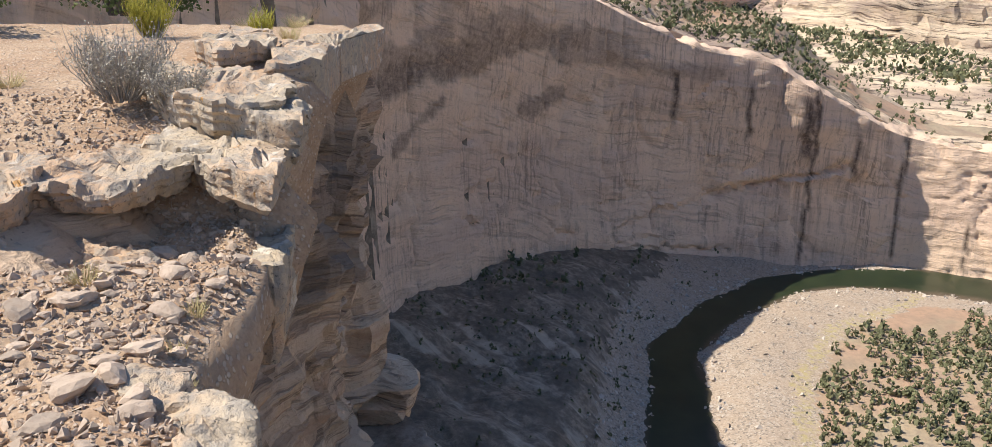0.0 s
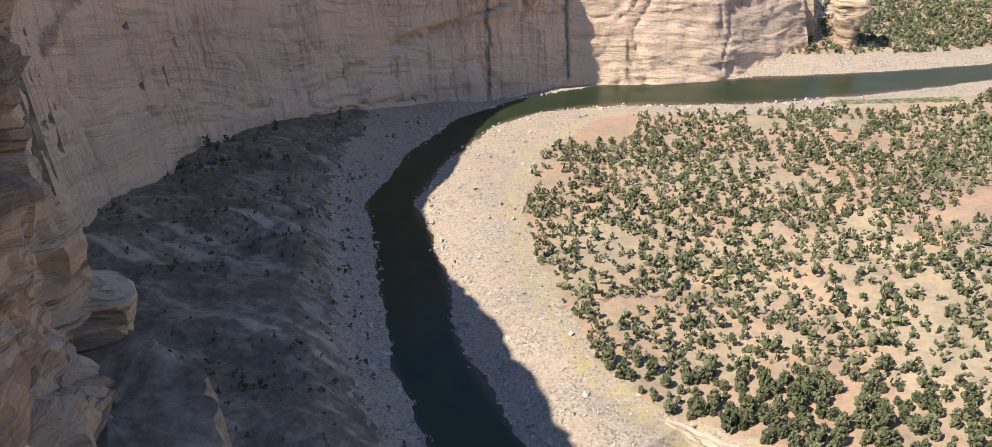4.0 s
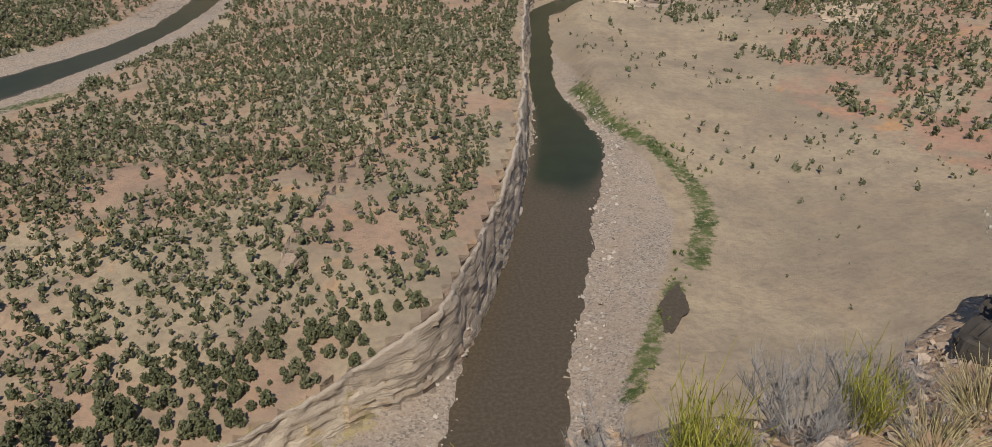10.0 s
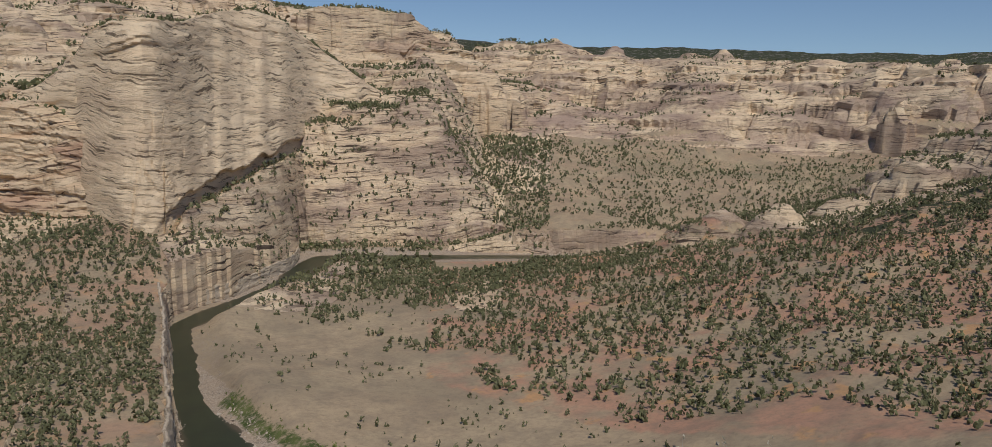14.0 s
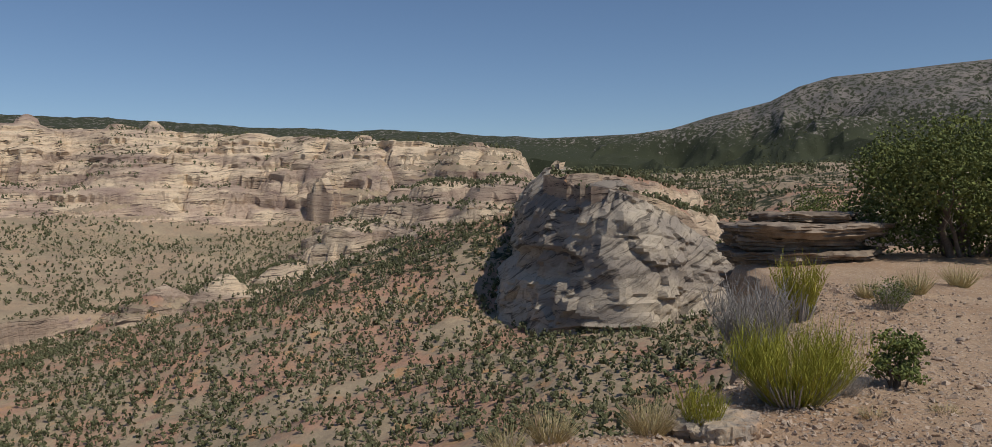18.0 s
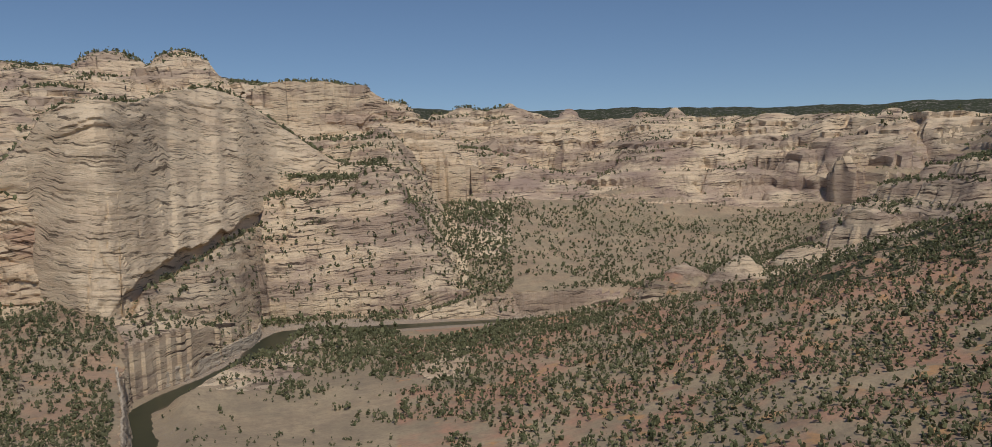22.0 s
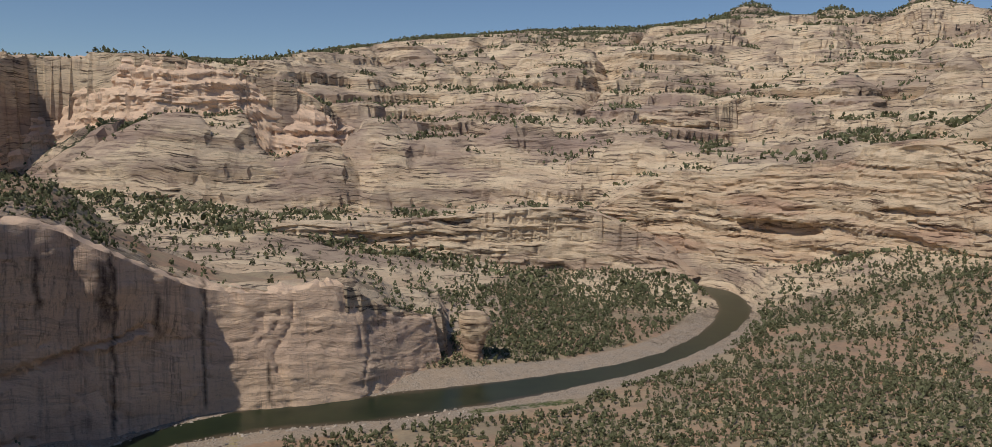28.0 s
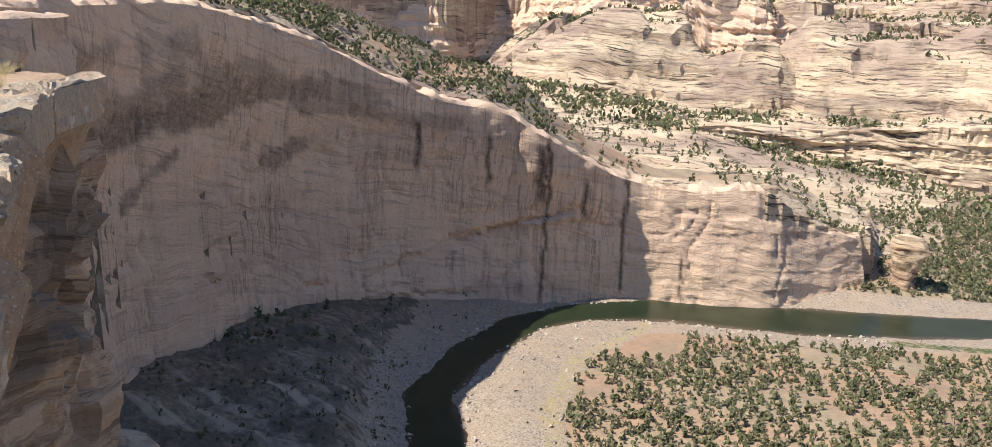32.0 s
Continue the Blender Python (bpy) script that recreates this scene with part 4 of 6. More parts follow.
            off = off - crack * amp * sstep(0.12 * size_u * sc * 0.5, 0.0, gap) * (hash3(*ids, seed + 51) > 0.45)
    azc = np.degrees(np.arctan2(x, y))
    lean_back = np.interp(azc, [p[0] for p in batter], [p[1] for p in batter]) if isinstance(batter, list) else batter
    off = off + ledge * (bed + 0.55 * bed2) - lean_back * up
    off = off - (lean if not isinstance(batter, list) else lean * sstep(-43, -50, azc)) * np.sin(np.pi * np.clip(v * 1.15, 0, 1))[None]
    azc = np.degrees(np.arctan2(x, y))
    rc = np.hypot(x, y)
    for a, zc, hw, hh, deep in caves:
        e = (np.radians(azc - a) * rc / hw) ** 2 + ((z - zc) / hh) ** 2
        off = off - deep * sstep(1.0, 0.55, e)
    for a0, z0, a1, z1 in grooves:
        zc = z0 + (z1 - z0) * np.clip((azc - a0) / (a1 - a0), 0, 1) + fbm(azc * 2, z0, 0, 3, seed + 31) * 2.5
        off = off - 2.2 * np.exp(-((z - zc) / 1.3) ** 2) * ((azc > min(a0, a1)) & (azc < max(a0, a1)))
    if grit:
        off = off + grit * fbm(x / 0.55, y / 0.55, z / 0.8, 4, seed + 81, 0.65)
    off = off - cap * sstep(0.72, 1.0, v)[None] ** 1.5
    for a0, z0, a1, z1, deep, fade in overhangs:
        zc = z0 + (z1 - z0) * np.clip((azc - a0) / (a1 - a0), 0, 1) + fbm(azc * 1.5, z0, 0, 3, seed + 33) * 3.0
        gate = sstep(min(a0, a1) - 0.4, min(a0, a1) + 0.6, azc) * sstep(max(a0, a1) + 0.4, max(a0, a1) - 0.6, azc)
        off = off - deep * gate * sstep(1.2, -1.2, z - zc) * np.exp(-np.clip(zc - z, 0, None) / fade)
    px = x + nrm[:, 0:1] * off
    py = y + nrm[:, 1:2] * off
    body = np.stack([px, py, z], -1)
    rim = []
    for b, dz in ((0.12, 0.4), (0.3, 0.6), (0.6, 0.7), (1.0, 0.6), (1.4, 0.0), (1.8, -5.0)):
        dz = dz + rise * b * lip
        b = -b * lip
        b = b + off[:, -1]
        rim.append(np.stack([c[:, 0] + nrm[:, 0] * b, c[:, 1] + nrm[:, 1] * b, c[:, 2] + dz + fbm(c[:, 0] / 8, c[:, 1] / 8, b / 9, 4, seed, 0.65) * ragged * lip], -1))
    body = np.concatenate([body, np.stack(rim, 1)], 1)
    f = grid_faces(body.shape[0], body.shape[1])
    if outward > 0:
        f = f[:, ::-1]
    ob = mesh_object(name, body.reshape(-1, 3), f, mat, sharp=sharp)
    st = np.zeros(body.shape[:2])
    ba = np.degrees(np.arctan2(body[..., 0], body[..., 1]))
    for a, zt, zb, hw in stains:
        wob = fbm(body[..., 2] / 9, a, 0, 3, 71) * 0.18
        st = np.maximum(st, sstep(1.0, 0.3, np.abs(ba - a + wob) / hw) * sstep(zb - 6, zb + 2, body[..., 2]) * sstep(zt + 3, zt - 4, body[..., 2]))
    for a0, z0, a1, z1, hw, amt in patches:
        zc = z0 + (z1 - z0) * (ba - a0) / (a1 - a0)
        e = np.abs(body[..., 2] - zc) / hw + 0.9 * fbm(ba * 0.55, body[..., 2] / 14, 0, 5, seed + 61, 0.65) + 6 * np.clip(np.maximum(min(a0, a1) - ba, ba - max(a0, a1)), 0, 1)
        st = np.maximum(st, amt * sstep(0.85, 0.35, e))
    sa_ = ob.data.attributes.new("stain", "FLOAT", "POINT")
    sa_.data.foreach_set("value", st.astype(np.float32).ravel())
    return tagged(ob, label, "cliff", kind="structure")


def plan(line):
    return [(*polar(p[0], p[1]), p[2]) for p in line]


cliff("cliff_west", plan(WEST_WALL), M_WALL, "tall shaded sandstone canyon wall with dark drip streaks", 1.7, 0.6, 0.2, [(-90, 0.0), (-46, 0.0), (-42, 0.14), (-28, 0.3)], 7.0, lip=9, rise=0.2, block=0.35, seed=1, ragged=0.34,
      grooves=[(-63.5, 14, -53.5, 9), (-55.5, 37, -46.8, 54), (-55.2, 36.4, -47.2, 53), (-80, 60, -76, 66), (-66, 30, -64.5, 24), (-72, 50, -70.5, 44)], overhangs=[(-63.4, 12, -60.5, 29, 1.6, 14), (-61, 28, -50.5, 45, 2.2, 20), (-51.5, 44, -45.5, 50, 1.8, 20)],
      patches=[(-84, 112, -70, 122, 13, 0.5), (-82, 102, -72, 116, 7, 0.75), (-74, 112, -64, 121, 9, 0.6), (-70, 128, -60, 112, 8, 0.4), (-68.5, 88, -65.5, 94, 7, 0.6), (-77, 84, -73.5, 100, 4, 0.6), (-66, 112, -55, 100, 5, 0.45), (-82, 135, -72, 140, 9, 0.4)],
      stains=[(-49.1, 96, 4, 0.22), (-43.8, 74, 6, 0.2), (-39.6, 26, 4, 0.18), (-49.6, 88, 60, 0.5), (-53.3, 96, 70, 0.25), (-58, 104, 80, 0.3), (-46.5, 70, 50, 0.3)])
cliff("cliff_tier", plan(TIER_TWO), M_PALE, "low pale sandstone cliff above the river", 3, 1.2, 2.2, 0.25, lip=12, rise=0.05, seed=2, caves=[(-20.5, 6, 18, 7, 8), (-34, 40, 30, 5, 5)])
cliff("cliff_terrace", plan(TIER_THREE), M_PALE, "banded sandstone ledge above the terrace", 4, 1.4, 2.4, 0.5, lip=12, rise=0.12, seed=3, caves=[(-42, 85, 40, 5, 5), (-30, 80, 45, 5, 5)])
cliff("cliff_shadow_butte", plan(SHADOW_BUTTE), M_WALL, "high butte with a shaded purple-brown face", 4, 2.4, 1.8, 0.32, lip=18, rise=0.03, seed=4, proud=8, cap=9, block=1.8, sharp=28, fluting=0.5)
cliff("cliff_red", plan(RED_WALL), M_WALL, "reddish sandstone wall of a side canyon", 6, 1.6, 2, 0.1, lip=16, rise=0.06, seed=5)
cliff("cliff_orange", plan(ORANGE_WALL), M_ORANGE, "orange banded sandstone bluff", 4, 1.2, 1.8, 0.2, lip=12, rise=0.08, seed=6)
cliff("cliff_dark_butte", plan(DARK_BUTTE), M_PALE, "rounded slickrock butte above a side canyon", 5, 2, 2.4, 0.5, lip=16, rise=0.12, seed=7, caves=[(-11.6, 160, 85, 20, 26)])
cliff("cliff_alcove", plan(ALCOVE_WALL), M_ORANGE, "cream sandstone wall with a shallow alcove", 2.6, 1.0, 1.8, 0.2, lip=26, rise=0.22, seed=8,
      caves=[(-6.5, 67, 46, 9, 18), (1.0, 92, 30, 5, 6), (-13.5, 86, 18, 4, 5)])
PROW_Z = np.linspace(0, 1, 120)


def prow():
    """The cream prow: a rounded nose, flanks that lean back and a deep undercut that climbs along the ledges."""
    az = np.arange(1.5, 28.5, 0.11)[:, None]
    form = np.array(PROW_FORM)
    soft = np.array([[np.mean(np.interp(a + np.linspace(-0.5, 0.5, 9), form[:, 0], form[:, c])) for c in range(1, 6)] for a in az[:, 0]])
    r0, z0, k, cut, el = (soft[:, c:c + 1] for c in range(5))
    t = np.tan(np.radians(el))
    top = (150 + (r0 - k * z0) * t) / (1 - k * t)
    foot = np.where(az < 11, 2.0, z0 - 45)
    v = PROW_Z[None]
    z = foot + (top - foot) * v
    sx, sy = np.sin(np.radians(az)), np.cos(np.radians(az))
    line = z0 + fbm(az * 1.3, 2.0, 0, 3, 201) * 4
    r = r0 + k * np.clip(z - line, 0, None) + cut * sstep(1.5, -2.0, z - line) * np.exp(-np.clip(line - z, 0, None) / 45)
    x, y = sx * r, sy * r
    q = z - 0.10 * x + 0.05 * y + fbm(x / 80, y / 80, z / 80, 3, 202) * 8
    bed = sstep(0.35, 0.62, vnoise(q / 9.0, x / 260, y / 260, 203)) + 0.6 * sstep(0.4, 0.6, vnoise(q / 3.4, x / 60, y / 60, 204))
    high = sstep(top - 60, top - 20, z)
    r = r - bed * (1.0 + 3.5 * high) - fbm(x / 42, y / 42, z / 60, 4, 205) * 4.5 - fbm(x / 11, y / 11, z / 11, 4, 206, 0.6) * 1.3
    groove = np.abs(fbm(x / 26, y / 26, z / 170, 3, 207))
    r = r + 2.6 * sstep(0.07, 0.0, groove) * sstep(0.2, 0.6, fbm(x / 60, y / 60, 0, 2, 208) + 0.6)
    r = r + 9 * sstep(0.90, 1.0, v) ** 2
    back = [np.stack([sx[:, 0] * (r[:, -1] + b), sy[:, 0] * (r[:, -1] + b), top[:, 0] + dz + fbm(az[:, 0] * 3, b, 0, 3, 209) * 1.5], -1) for b, dz in ((4, 0.8), (12, 1.5), (24, 1.0), (36, -6))]
    body = np.concatenate([np.stack([sx * r, sy * r, z], -1), np.stack(back, 1)], 1)
    f = grid_faces(body.shape[0], body.shape[1])
    ob = mesh_object("cliff_prow", body.reshape(-1, 3), f, M_PROW, sharp=30)
    return tagged(ob, "massive cream sandstone prow above the river", "cliff", kind="structure")


prow()
cliff("cliff_ramp", plan(RAMP), M_PALE, "sloping slickrock shoulder behind the prow", 5, 1.6, 2, 0.4, lip=16, rise=0.02, seed=10)
cliff("cliff_grey_butte", plan(GREY_BUTTE), M_GREY, "fractured grey sandstone cliff below the tableland", 2.0, 2.0, 0.4, 0.38, lip=10, rise=0.14, proud=30, block=2.0, beds=20.0, seed=14, slim=1.6, sharp=24, crack=1.1, fluting=0.2, cap=10, caves=[(77, 70, 25, 10, 7), (73, 110, 20, 12, 6)])
cliff("cliff_point", POINT_CLIFF, M_BANK, "pale undercut river cliff below the wooded point", 1.5, 0.3, 0.15, 0.14, below=4, seed=15, proud=2.2, fluting=0.2, lip=1.2, beds=3.0, scale=0.4, block=1.0)
RIM_LINE = [(-70, -22, 147.6), (-40, -18, 147.6), (-24, -10, 147.6), (-17.0, 2.4, 147.6), (-14.0, 2.5, 147.6), (-9, 0.6, 147.6), (-3.4, -0.3, 147.6), (-0.5, 0.5, 147.6), (2, 1.3, 147.4), (8, -0.6, 146.4), (20, -1.6, 146.4)]
cliff("cliff_rim", [(x, y - 1.6, z - 1.0) for x, y, z in RIM_LINE] + [(x, y - 4.0, 146.0) for x, y in RIM[35:39]], M_RIM, "sheer sandstone cliff under the rim", 2.0, 0.3, 0.2, 0.0, outward=-1, below=4, seed=16, proud=0.0, lip=5, scale=0.3)
cliff("cliff_shade", [(x, y, 147.2) for x, y in RIM[1:6]], M_WALL, "sheer canyon wall below the tableland that shades the bend", 3.0, 0.8, 0.5, 0.0, outward=-1, below=4, seed=18, proud=1.0, lip=8)
cliff("cliff_brink", RIM_LINE[2:10], M_RIM, "broken sandstone face with cracks and pillars under the brink", 0.17, 0.55, 0.07, 0.02, outward=-1, seed=17, proud=0.15, lip=1.5, scale=0.15, drop=26.0, beds=0.9, block=1.9, slim=1.3, sharp=20, crack=0.35, fluting=0.5, grit=0.16)

# ---- woods ----
OCT = np.array([(1, 0, 0), (-1, 0, 0), (0, 1, 0), (0, -1, 0), (0, 0, 1), (0, 0, -1)], float)
OCT_F = np.array([(0, 2, 4), (2, 1, 4), (1, 3, 4), (3, 0, 4), (2, 0, 5), (1, 2, 5), (3, 1, 5), (0, 3, 5)])


def clumps(rng, x, y, z, size, n):
    """Foliage of many junipers: n uneven clumps for each, as one array of vertices and triangles."""
    m = len(x)
    h = size * rng.uniform(0.85, 1.35, m)
    u = rng.uniform(0, 1, (m, n))
    ang = rng.uniform(0, 2 * np.pi, (m, n))
    prof = np.sqrt(np.clip(1.02 - (u - 0.22) ** 2 / 0.66, 0.03, 1))
    rad = size[:, None] * 0.36 * rng.uniform(0.25, 1, (m, n)) ** 0.6 * prof
    cx = x[:, None] + rad * np.cos(ang)
    cy = y[:, None] + rad * np.sin(ang)
    cz = z[:, None] + h[:, None] * (0.12 + 0.76 * u)
    s = size[:, None] * rng.uniform(0.14, 0.25, (m, n)) * (1.1 - 0.35 * u) * (13 / n) ** 0.25
    q = rng.normal(size=(m, n, 3, 3))
    q /= np.linalg.norm(q, axis=-1, keepdims=True)
    v = np.einsum("pk,mnkj->mnpj", OCT, q) * s[..., None, None] * rng.uniform(0.7, 1.35, (m, n, 6, 1))
    v[..., 2] *= 1.2
    v += np.stack([cx, cy, cz], -1)[:, :, None]
    f = OCT_F[None] + 6 * np.arange(m * n)[:, None, None]
    return v.reshape(-1, 3), f.reshape(-1, 3)


def scatter(rng, count, box, keep, clump=45.0, thin=0.0, seed=0, steep=0.95, gap=0.0, low=2.0):
    """Random places in a box of x0, y0, x1, y1, thinned by a rule and by patchy noise."""
    x = rng.uniform(box[0], box[2], count)
    y = rng.uniform(box[1], box[3], count)
    ok = keep(x, y) & (fbm(x / clump, y / clump, 0, 3, seed) + rng.uniform(-0.5, 0.5, count) > thin)
    x, y = x[ok], y[ok]
    if gap:
        _, first = np.unique(np.floor(x / gap).astype(np.int64) * 100000 + np.floor(y / gap).astype(np.int64), return_index=True)
        x, y = x[first], y[first]
    z, slope = land_z(x, y)
    ok = (z > low) & (slope < steep)
    return x[ok], y[ok], z[ok]


def polar_of(x, y):
    return np.degrees(np.arctan2(x, y)), np.hypot(x, y)


def tubes(paths, radius, sides=3):
    """Thin tapering stems along paths of points: vertices and quads."""
    m, k, _ = paths.shape
    ang = np.arange(sides) * 2 * np.pi / sides
    ring = np.stack([np.cos(ang), np.sin(ang), 0 * ang], -1)
    taper = np.linspace(1, 0.35, k)
    v = paths[:, :, None] + ring[None, None] * (radius[:, None] * taper[None])[..., None, None]
    i = np.arange(m * k * sides).reshape(m, k, sides)
    j = np.roll(i, -1, 2)
    f = np.stack([i[:, :-1], j[:, :-1], j[:, 1:], i[:, 1:]], -1)
    return v.reshape(-1, 3), f.reshape(-1, 4)


def juniper_tree(rng, size, n, leaf, seedling=False):
    """A juniper: a forked trunk and an uneven crown of clumps."""
    ob = new("juniper_tree")
    top = size * 0.7
    starts = 4
    p = np.zeros((starts, 4, 3))
    for k in range(4):
        a = rng.uniform(0, 6.28, starts)
        p[:, k, 0] = np.cos(a) * size * 0.06 * k
        p[:, k, 1] = np.sin(a) * size * 0.06 * k
        p[:, k, 2] = top * k / 3 - 0.2
    v, f = tubes(p, np.full(starts, size * 0.04), 5)
    mesh_object("trunk", v, f, M_BARK, True, ob)
    v, f = clumps(rng, np.zeros(1), np.zeros(1), np.zeros(1), np.array([size]), n)
    mesh_object("crown", v, f, leaf, False, ob)
    return ob


def wood(name, rng, places, lo, hi, n, label, mat=None):
    x, y, z = places
    size = rng.uniform(lo, hi, len(x)) * rng.choice([0.5, 0.8, 1.0, 1.0], len(x))
    v, f = clumps(rng, x, y, z - 0.15, size, n)
    ob = mesh_object(name, v, f, mat or M_JUNIPER, smooth=False)
    return tagged(ob, label, "trees", kind="stuff")


rng = np.random.default_rng(5)
def on_point(x, y):
    s, _, side = polyline_distance(x, y, TREE_LINE)
    s2, _, side2 = polyline_distance(x, y, POINT_CLIFF)
    s3, (w,), _ = polyline_distance(x, y, RIVER_LINE)
    return (x < 130) & (y < 760) & ((side > 0) | (y > 300) | (x > -60)) & ((side2 > 0) & (s2 > 2)) & (s3 > w + 8) & ((y < 330) | (x > -60) | (s3 > w + 22)) & ((y < 560) | (vnoise(x / 2.3, y / 2.3, 0, 66) < 0.48 - 0.0006 * (y - 560)))


px, py, pz = scatter(rng, 34000, (-280, 140, 130, 760), on_point, 30, -0.5, 61, gap=3.3)
close = np.argsort(np.hypot(px, py))
tree_things, rest = close[:240], close[240:]
wood("juniper_wood_point", rng, (px[rest], py[rest], pz[rest]), 2.7, 4.8, 10, "grey-green junipers and pinyons on the wooded point")
kinds = [juniper_tree(rng, 1.0, 90, M_JUNIPER) for _ in range(6)]
for i, k in enumerate(tree_things):
    s = rng.uniform(3.0, 5.4) * rng.choice([0.5, 0.8, 1.0, 1.0])
    m = Matrix.LocRotScale((px[k], py[k], pz[k] - 0.1), Euler((0, 0, rng.uniform(0, 6.28))), (s, s, s * rng.uniform(0.85, 1.15)))
    if i < len(kinds):
        ob = kinds[i]
        ob.matrix_basis = m
        base = ob
    else:
        q = kinds[i % len(kinds)]
        scale = Vector(q.scale)
        ob = copy_thing(q, m @ Matrix.Diagonal((1 / scale[0], 1 / scale[1], 1 / scale[2], 1)))
    tagged(ob, "grey-green juniper rooted in stony soil on the wooded point", "tree", "junipers of the wooded point")


def on_north(x, y):
    az, r = polar_of(x, y)
    s3, (w,), _ = polyline_distance(x, y, RIVER_LINE)
    return (az > -17) & (az < 10.5) & (r > 640) & (r < 960) & (s3 > w + 5)


wood("juniper_wood_slope", rng, scatter(rng, 5200, (-240, 620, 190, 920), on_north, 45, -0.35, 62, gap=4.5), 3.0, 6.0, 9, "scattered junipers on the stony slope")


def on_east(x, y):
    az, r = polar_of(x, y)
    return (az + fbm(x / 55, y / 55, 0, 3, 77) * 7 > 27) & (az < 88) & (r > 260) & (r < 1100) & (x + 0.25 * y + fbm(x / 60, y / 60, 0, 3, 79) * 45 > 345) & (y > -20 + 0.1 * x)


wood("juniper_wood_east", rng, scatter(rng, 36000, (150, -20, 950, 800), on_east, 40, -0.5, 63, gap=4.8), 3.0, 6.0, 7, "scattered junipers on the reddish eastern slope")


def on_flat(x, y):
    az, r = polar_of(x, y)
    return (x > 130) & (y > 200) & (r < 1000) & (az < 45)


wood("shrub_flat", rng, scatter(rng, 4600, (120, 150, 600, 900), on_flat, 50, 0.1, 64, gap=4.0), 1.0, 4.2, 6, "dark shrubs dotted over the sandy flat")


def on_grove(x, y):
    s, _, _ = polyline_distance(x, y, [(190, 600), (270, 670), (340, 740), (420, 790)])
    return s < 32


wood("juniper_wood_grove", rng, scatter(rng, 900, (150, 560, 460, 830), on_grove, 30, -0.3, 72), 3.0, 5.5, 8, "green trees along the inside of the river bend")


def on_talus(x, y):
    s3, (w,), _ = polyline_distance(x, y, RIVER_LINE)
    s, _, side = polyline_distance(x, y, TREE_LINE)
    return (side < 0) & (x < -60) & (y < 300) & (s3 > w + 5) & (x > -345) & polyline_side(x, y)


wood("shrub_talus", rng, scatter(rng, 4200, (-350, 40, -60, 300), on_talus, 30, -0.1, 73, 1.3), 0.8, 2.4, 6, "small dark shrubs on the shaded talus and gravel")


def on_far_east(x, y):
    az, r = polar_of(x, y)
    return (az > 18) & (az < 62) & (r > 1080) & (r < 1850)


wood("juniper_wood_far", rng, scatter(rng, 17000, (350, 650, 1650, 1600), on_far_east, 80, -0.3, 65), 3.5, 7.0, 5, "distant junipers across the valley floor")


def on_west(x, y):
    az, r = polar_of(x, y)
    s3, (w,), _ = polyline_distance(x, y, RIVER_LINE)
    return (az < -11) & (az > -75) & (r > 330) & (r < 1180) & (s3 > w + 30) & (x < -150) & ~((r < 470) & (y < 470) & (x > -300))


wood("juniper_wood_west", rng, scatter(rng, 9500, (-1100, 100, -150, 1150), on_west, 60, -0.25, 66, 1.0, 5.5), 3.0, 6.0, 7, "junipers on the western terraces")


def on_back(x, y):
    az, r = polar_of(x, y)
    return (az > -75) & (az < 36) & (r > 850) & (r < 2600)


wood("juniper_wood_back", rng, scatter(rng, 130000, (-1500, 600, 1400, 2500), on_back, 55, -0.1, 67, 0.6), 4.5, 9.5, 2, "dark junipers on the far slickrock benches")


def on_domes(x, y):
    ok = np.zeros(x.shape, bool)
    for a, rr, _, rad in DOMES:
        if rr > 1950:
            cx, cy = polar(a, rr)
            ok |= np.hypot(x - cx, y - cy) < rad * 0.75
    az, r = polar_of(x, y)
    return ok | ((az > -34) & (az < -9) & (r > 2150) & (r < 2600))


wood("juniper_wood_skyline", rng, scatter(rng, 30000, (-1500, 1700, 1400, 2600), on_domes, 60, -0.9, 70, 3.0), 6.0, 11.0, 2, "dark junipers capping the distant domes")


def on_island(x, y):
    s3, (w,), side = polyline_distance(x, y, RIVER_LINE)
    return (x > -340) & (x < -120) & (y > 540) & (y < 890) & (s3 > w + 24) & (side < 0)


wood("juniper_wood_bend", rng, scatter(rng, 4200, (-340, 540, -120, 890), on_island, 28, -0.45, 71, 1.0, 4.2, 0.5), 3.0, 6.0, 7, "junipers filling the inside of the upstream bend")
wood("juniper_wood_shelf", rng, scatter(rng, 5000, (-60, 1060, 170, 1230), lambda x, y: np.abs(np.hypot(x, y) - 1150 - fbm(x / 40, y / 40, 0, 2, 13) * 25) < 34, 40, -0.35, 59, 1.0, 4.0), 4.0, 7.0, 4, "dark junipers on the shelf beside the cone")


def on_apron(x, y):
    az, r = polar_of(x, y)
    return (az > 11) & (az < 36) & (r > 690) & (r < 1400)


wood("juniper_wood_apron", rng, scatter(rng, 15000, (130, 600, 800, 1400), on_apron, 35, -0.5, 74, 90.0, 5.4), 4.0, 7.5, 5, "junipers dotted over the pale ledges")


def on_ridge(x, y):
    az, r = polar_of(x, y)
    return (az > -88) & (az < -49) & (r > along(az, WEST_WALL, 1) + 3) & (r < 640)


wood("juniper_wood_ridge", rng, scatter(rng, 14000, (-640, 0, -150, 420), on_ridge, 45, -0.55, 75, 1.5, 4.0), 2.6, 5.0, 8, "junipers on top of the western wall")


def on_table(x, y):
    az, r = polar_of(x, y)
    return (az + fbm(x / 90, y / 90, 0, 3, 78) * 4 > 60) & (az < 112) & (r > 90) & (r < 3600)


x1 = scatter(rng, 16000, (60, -700, 1500, 900), on_table, 90, -0.5, 68)
wood("juniper_wood_tableland", rng, x1, 3.0, 6.0, 5, "dense junipers over the tableland")
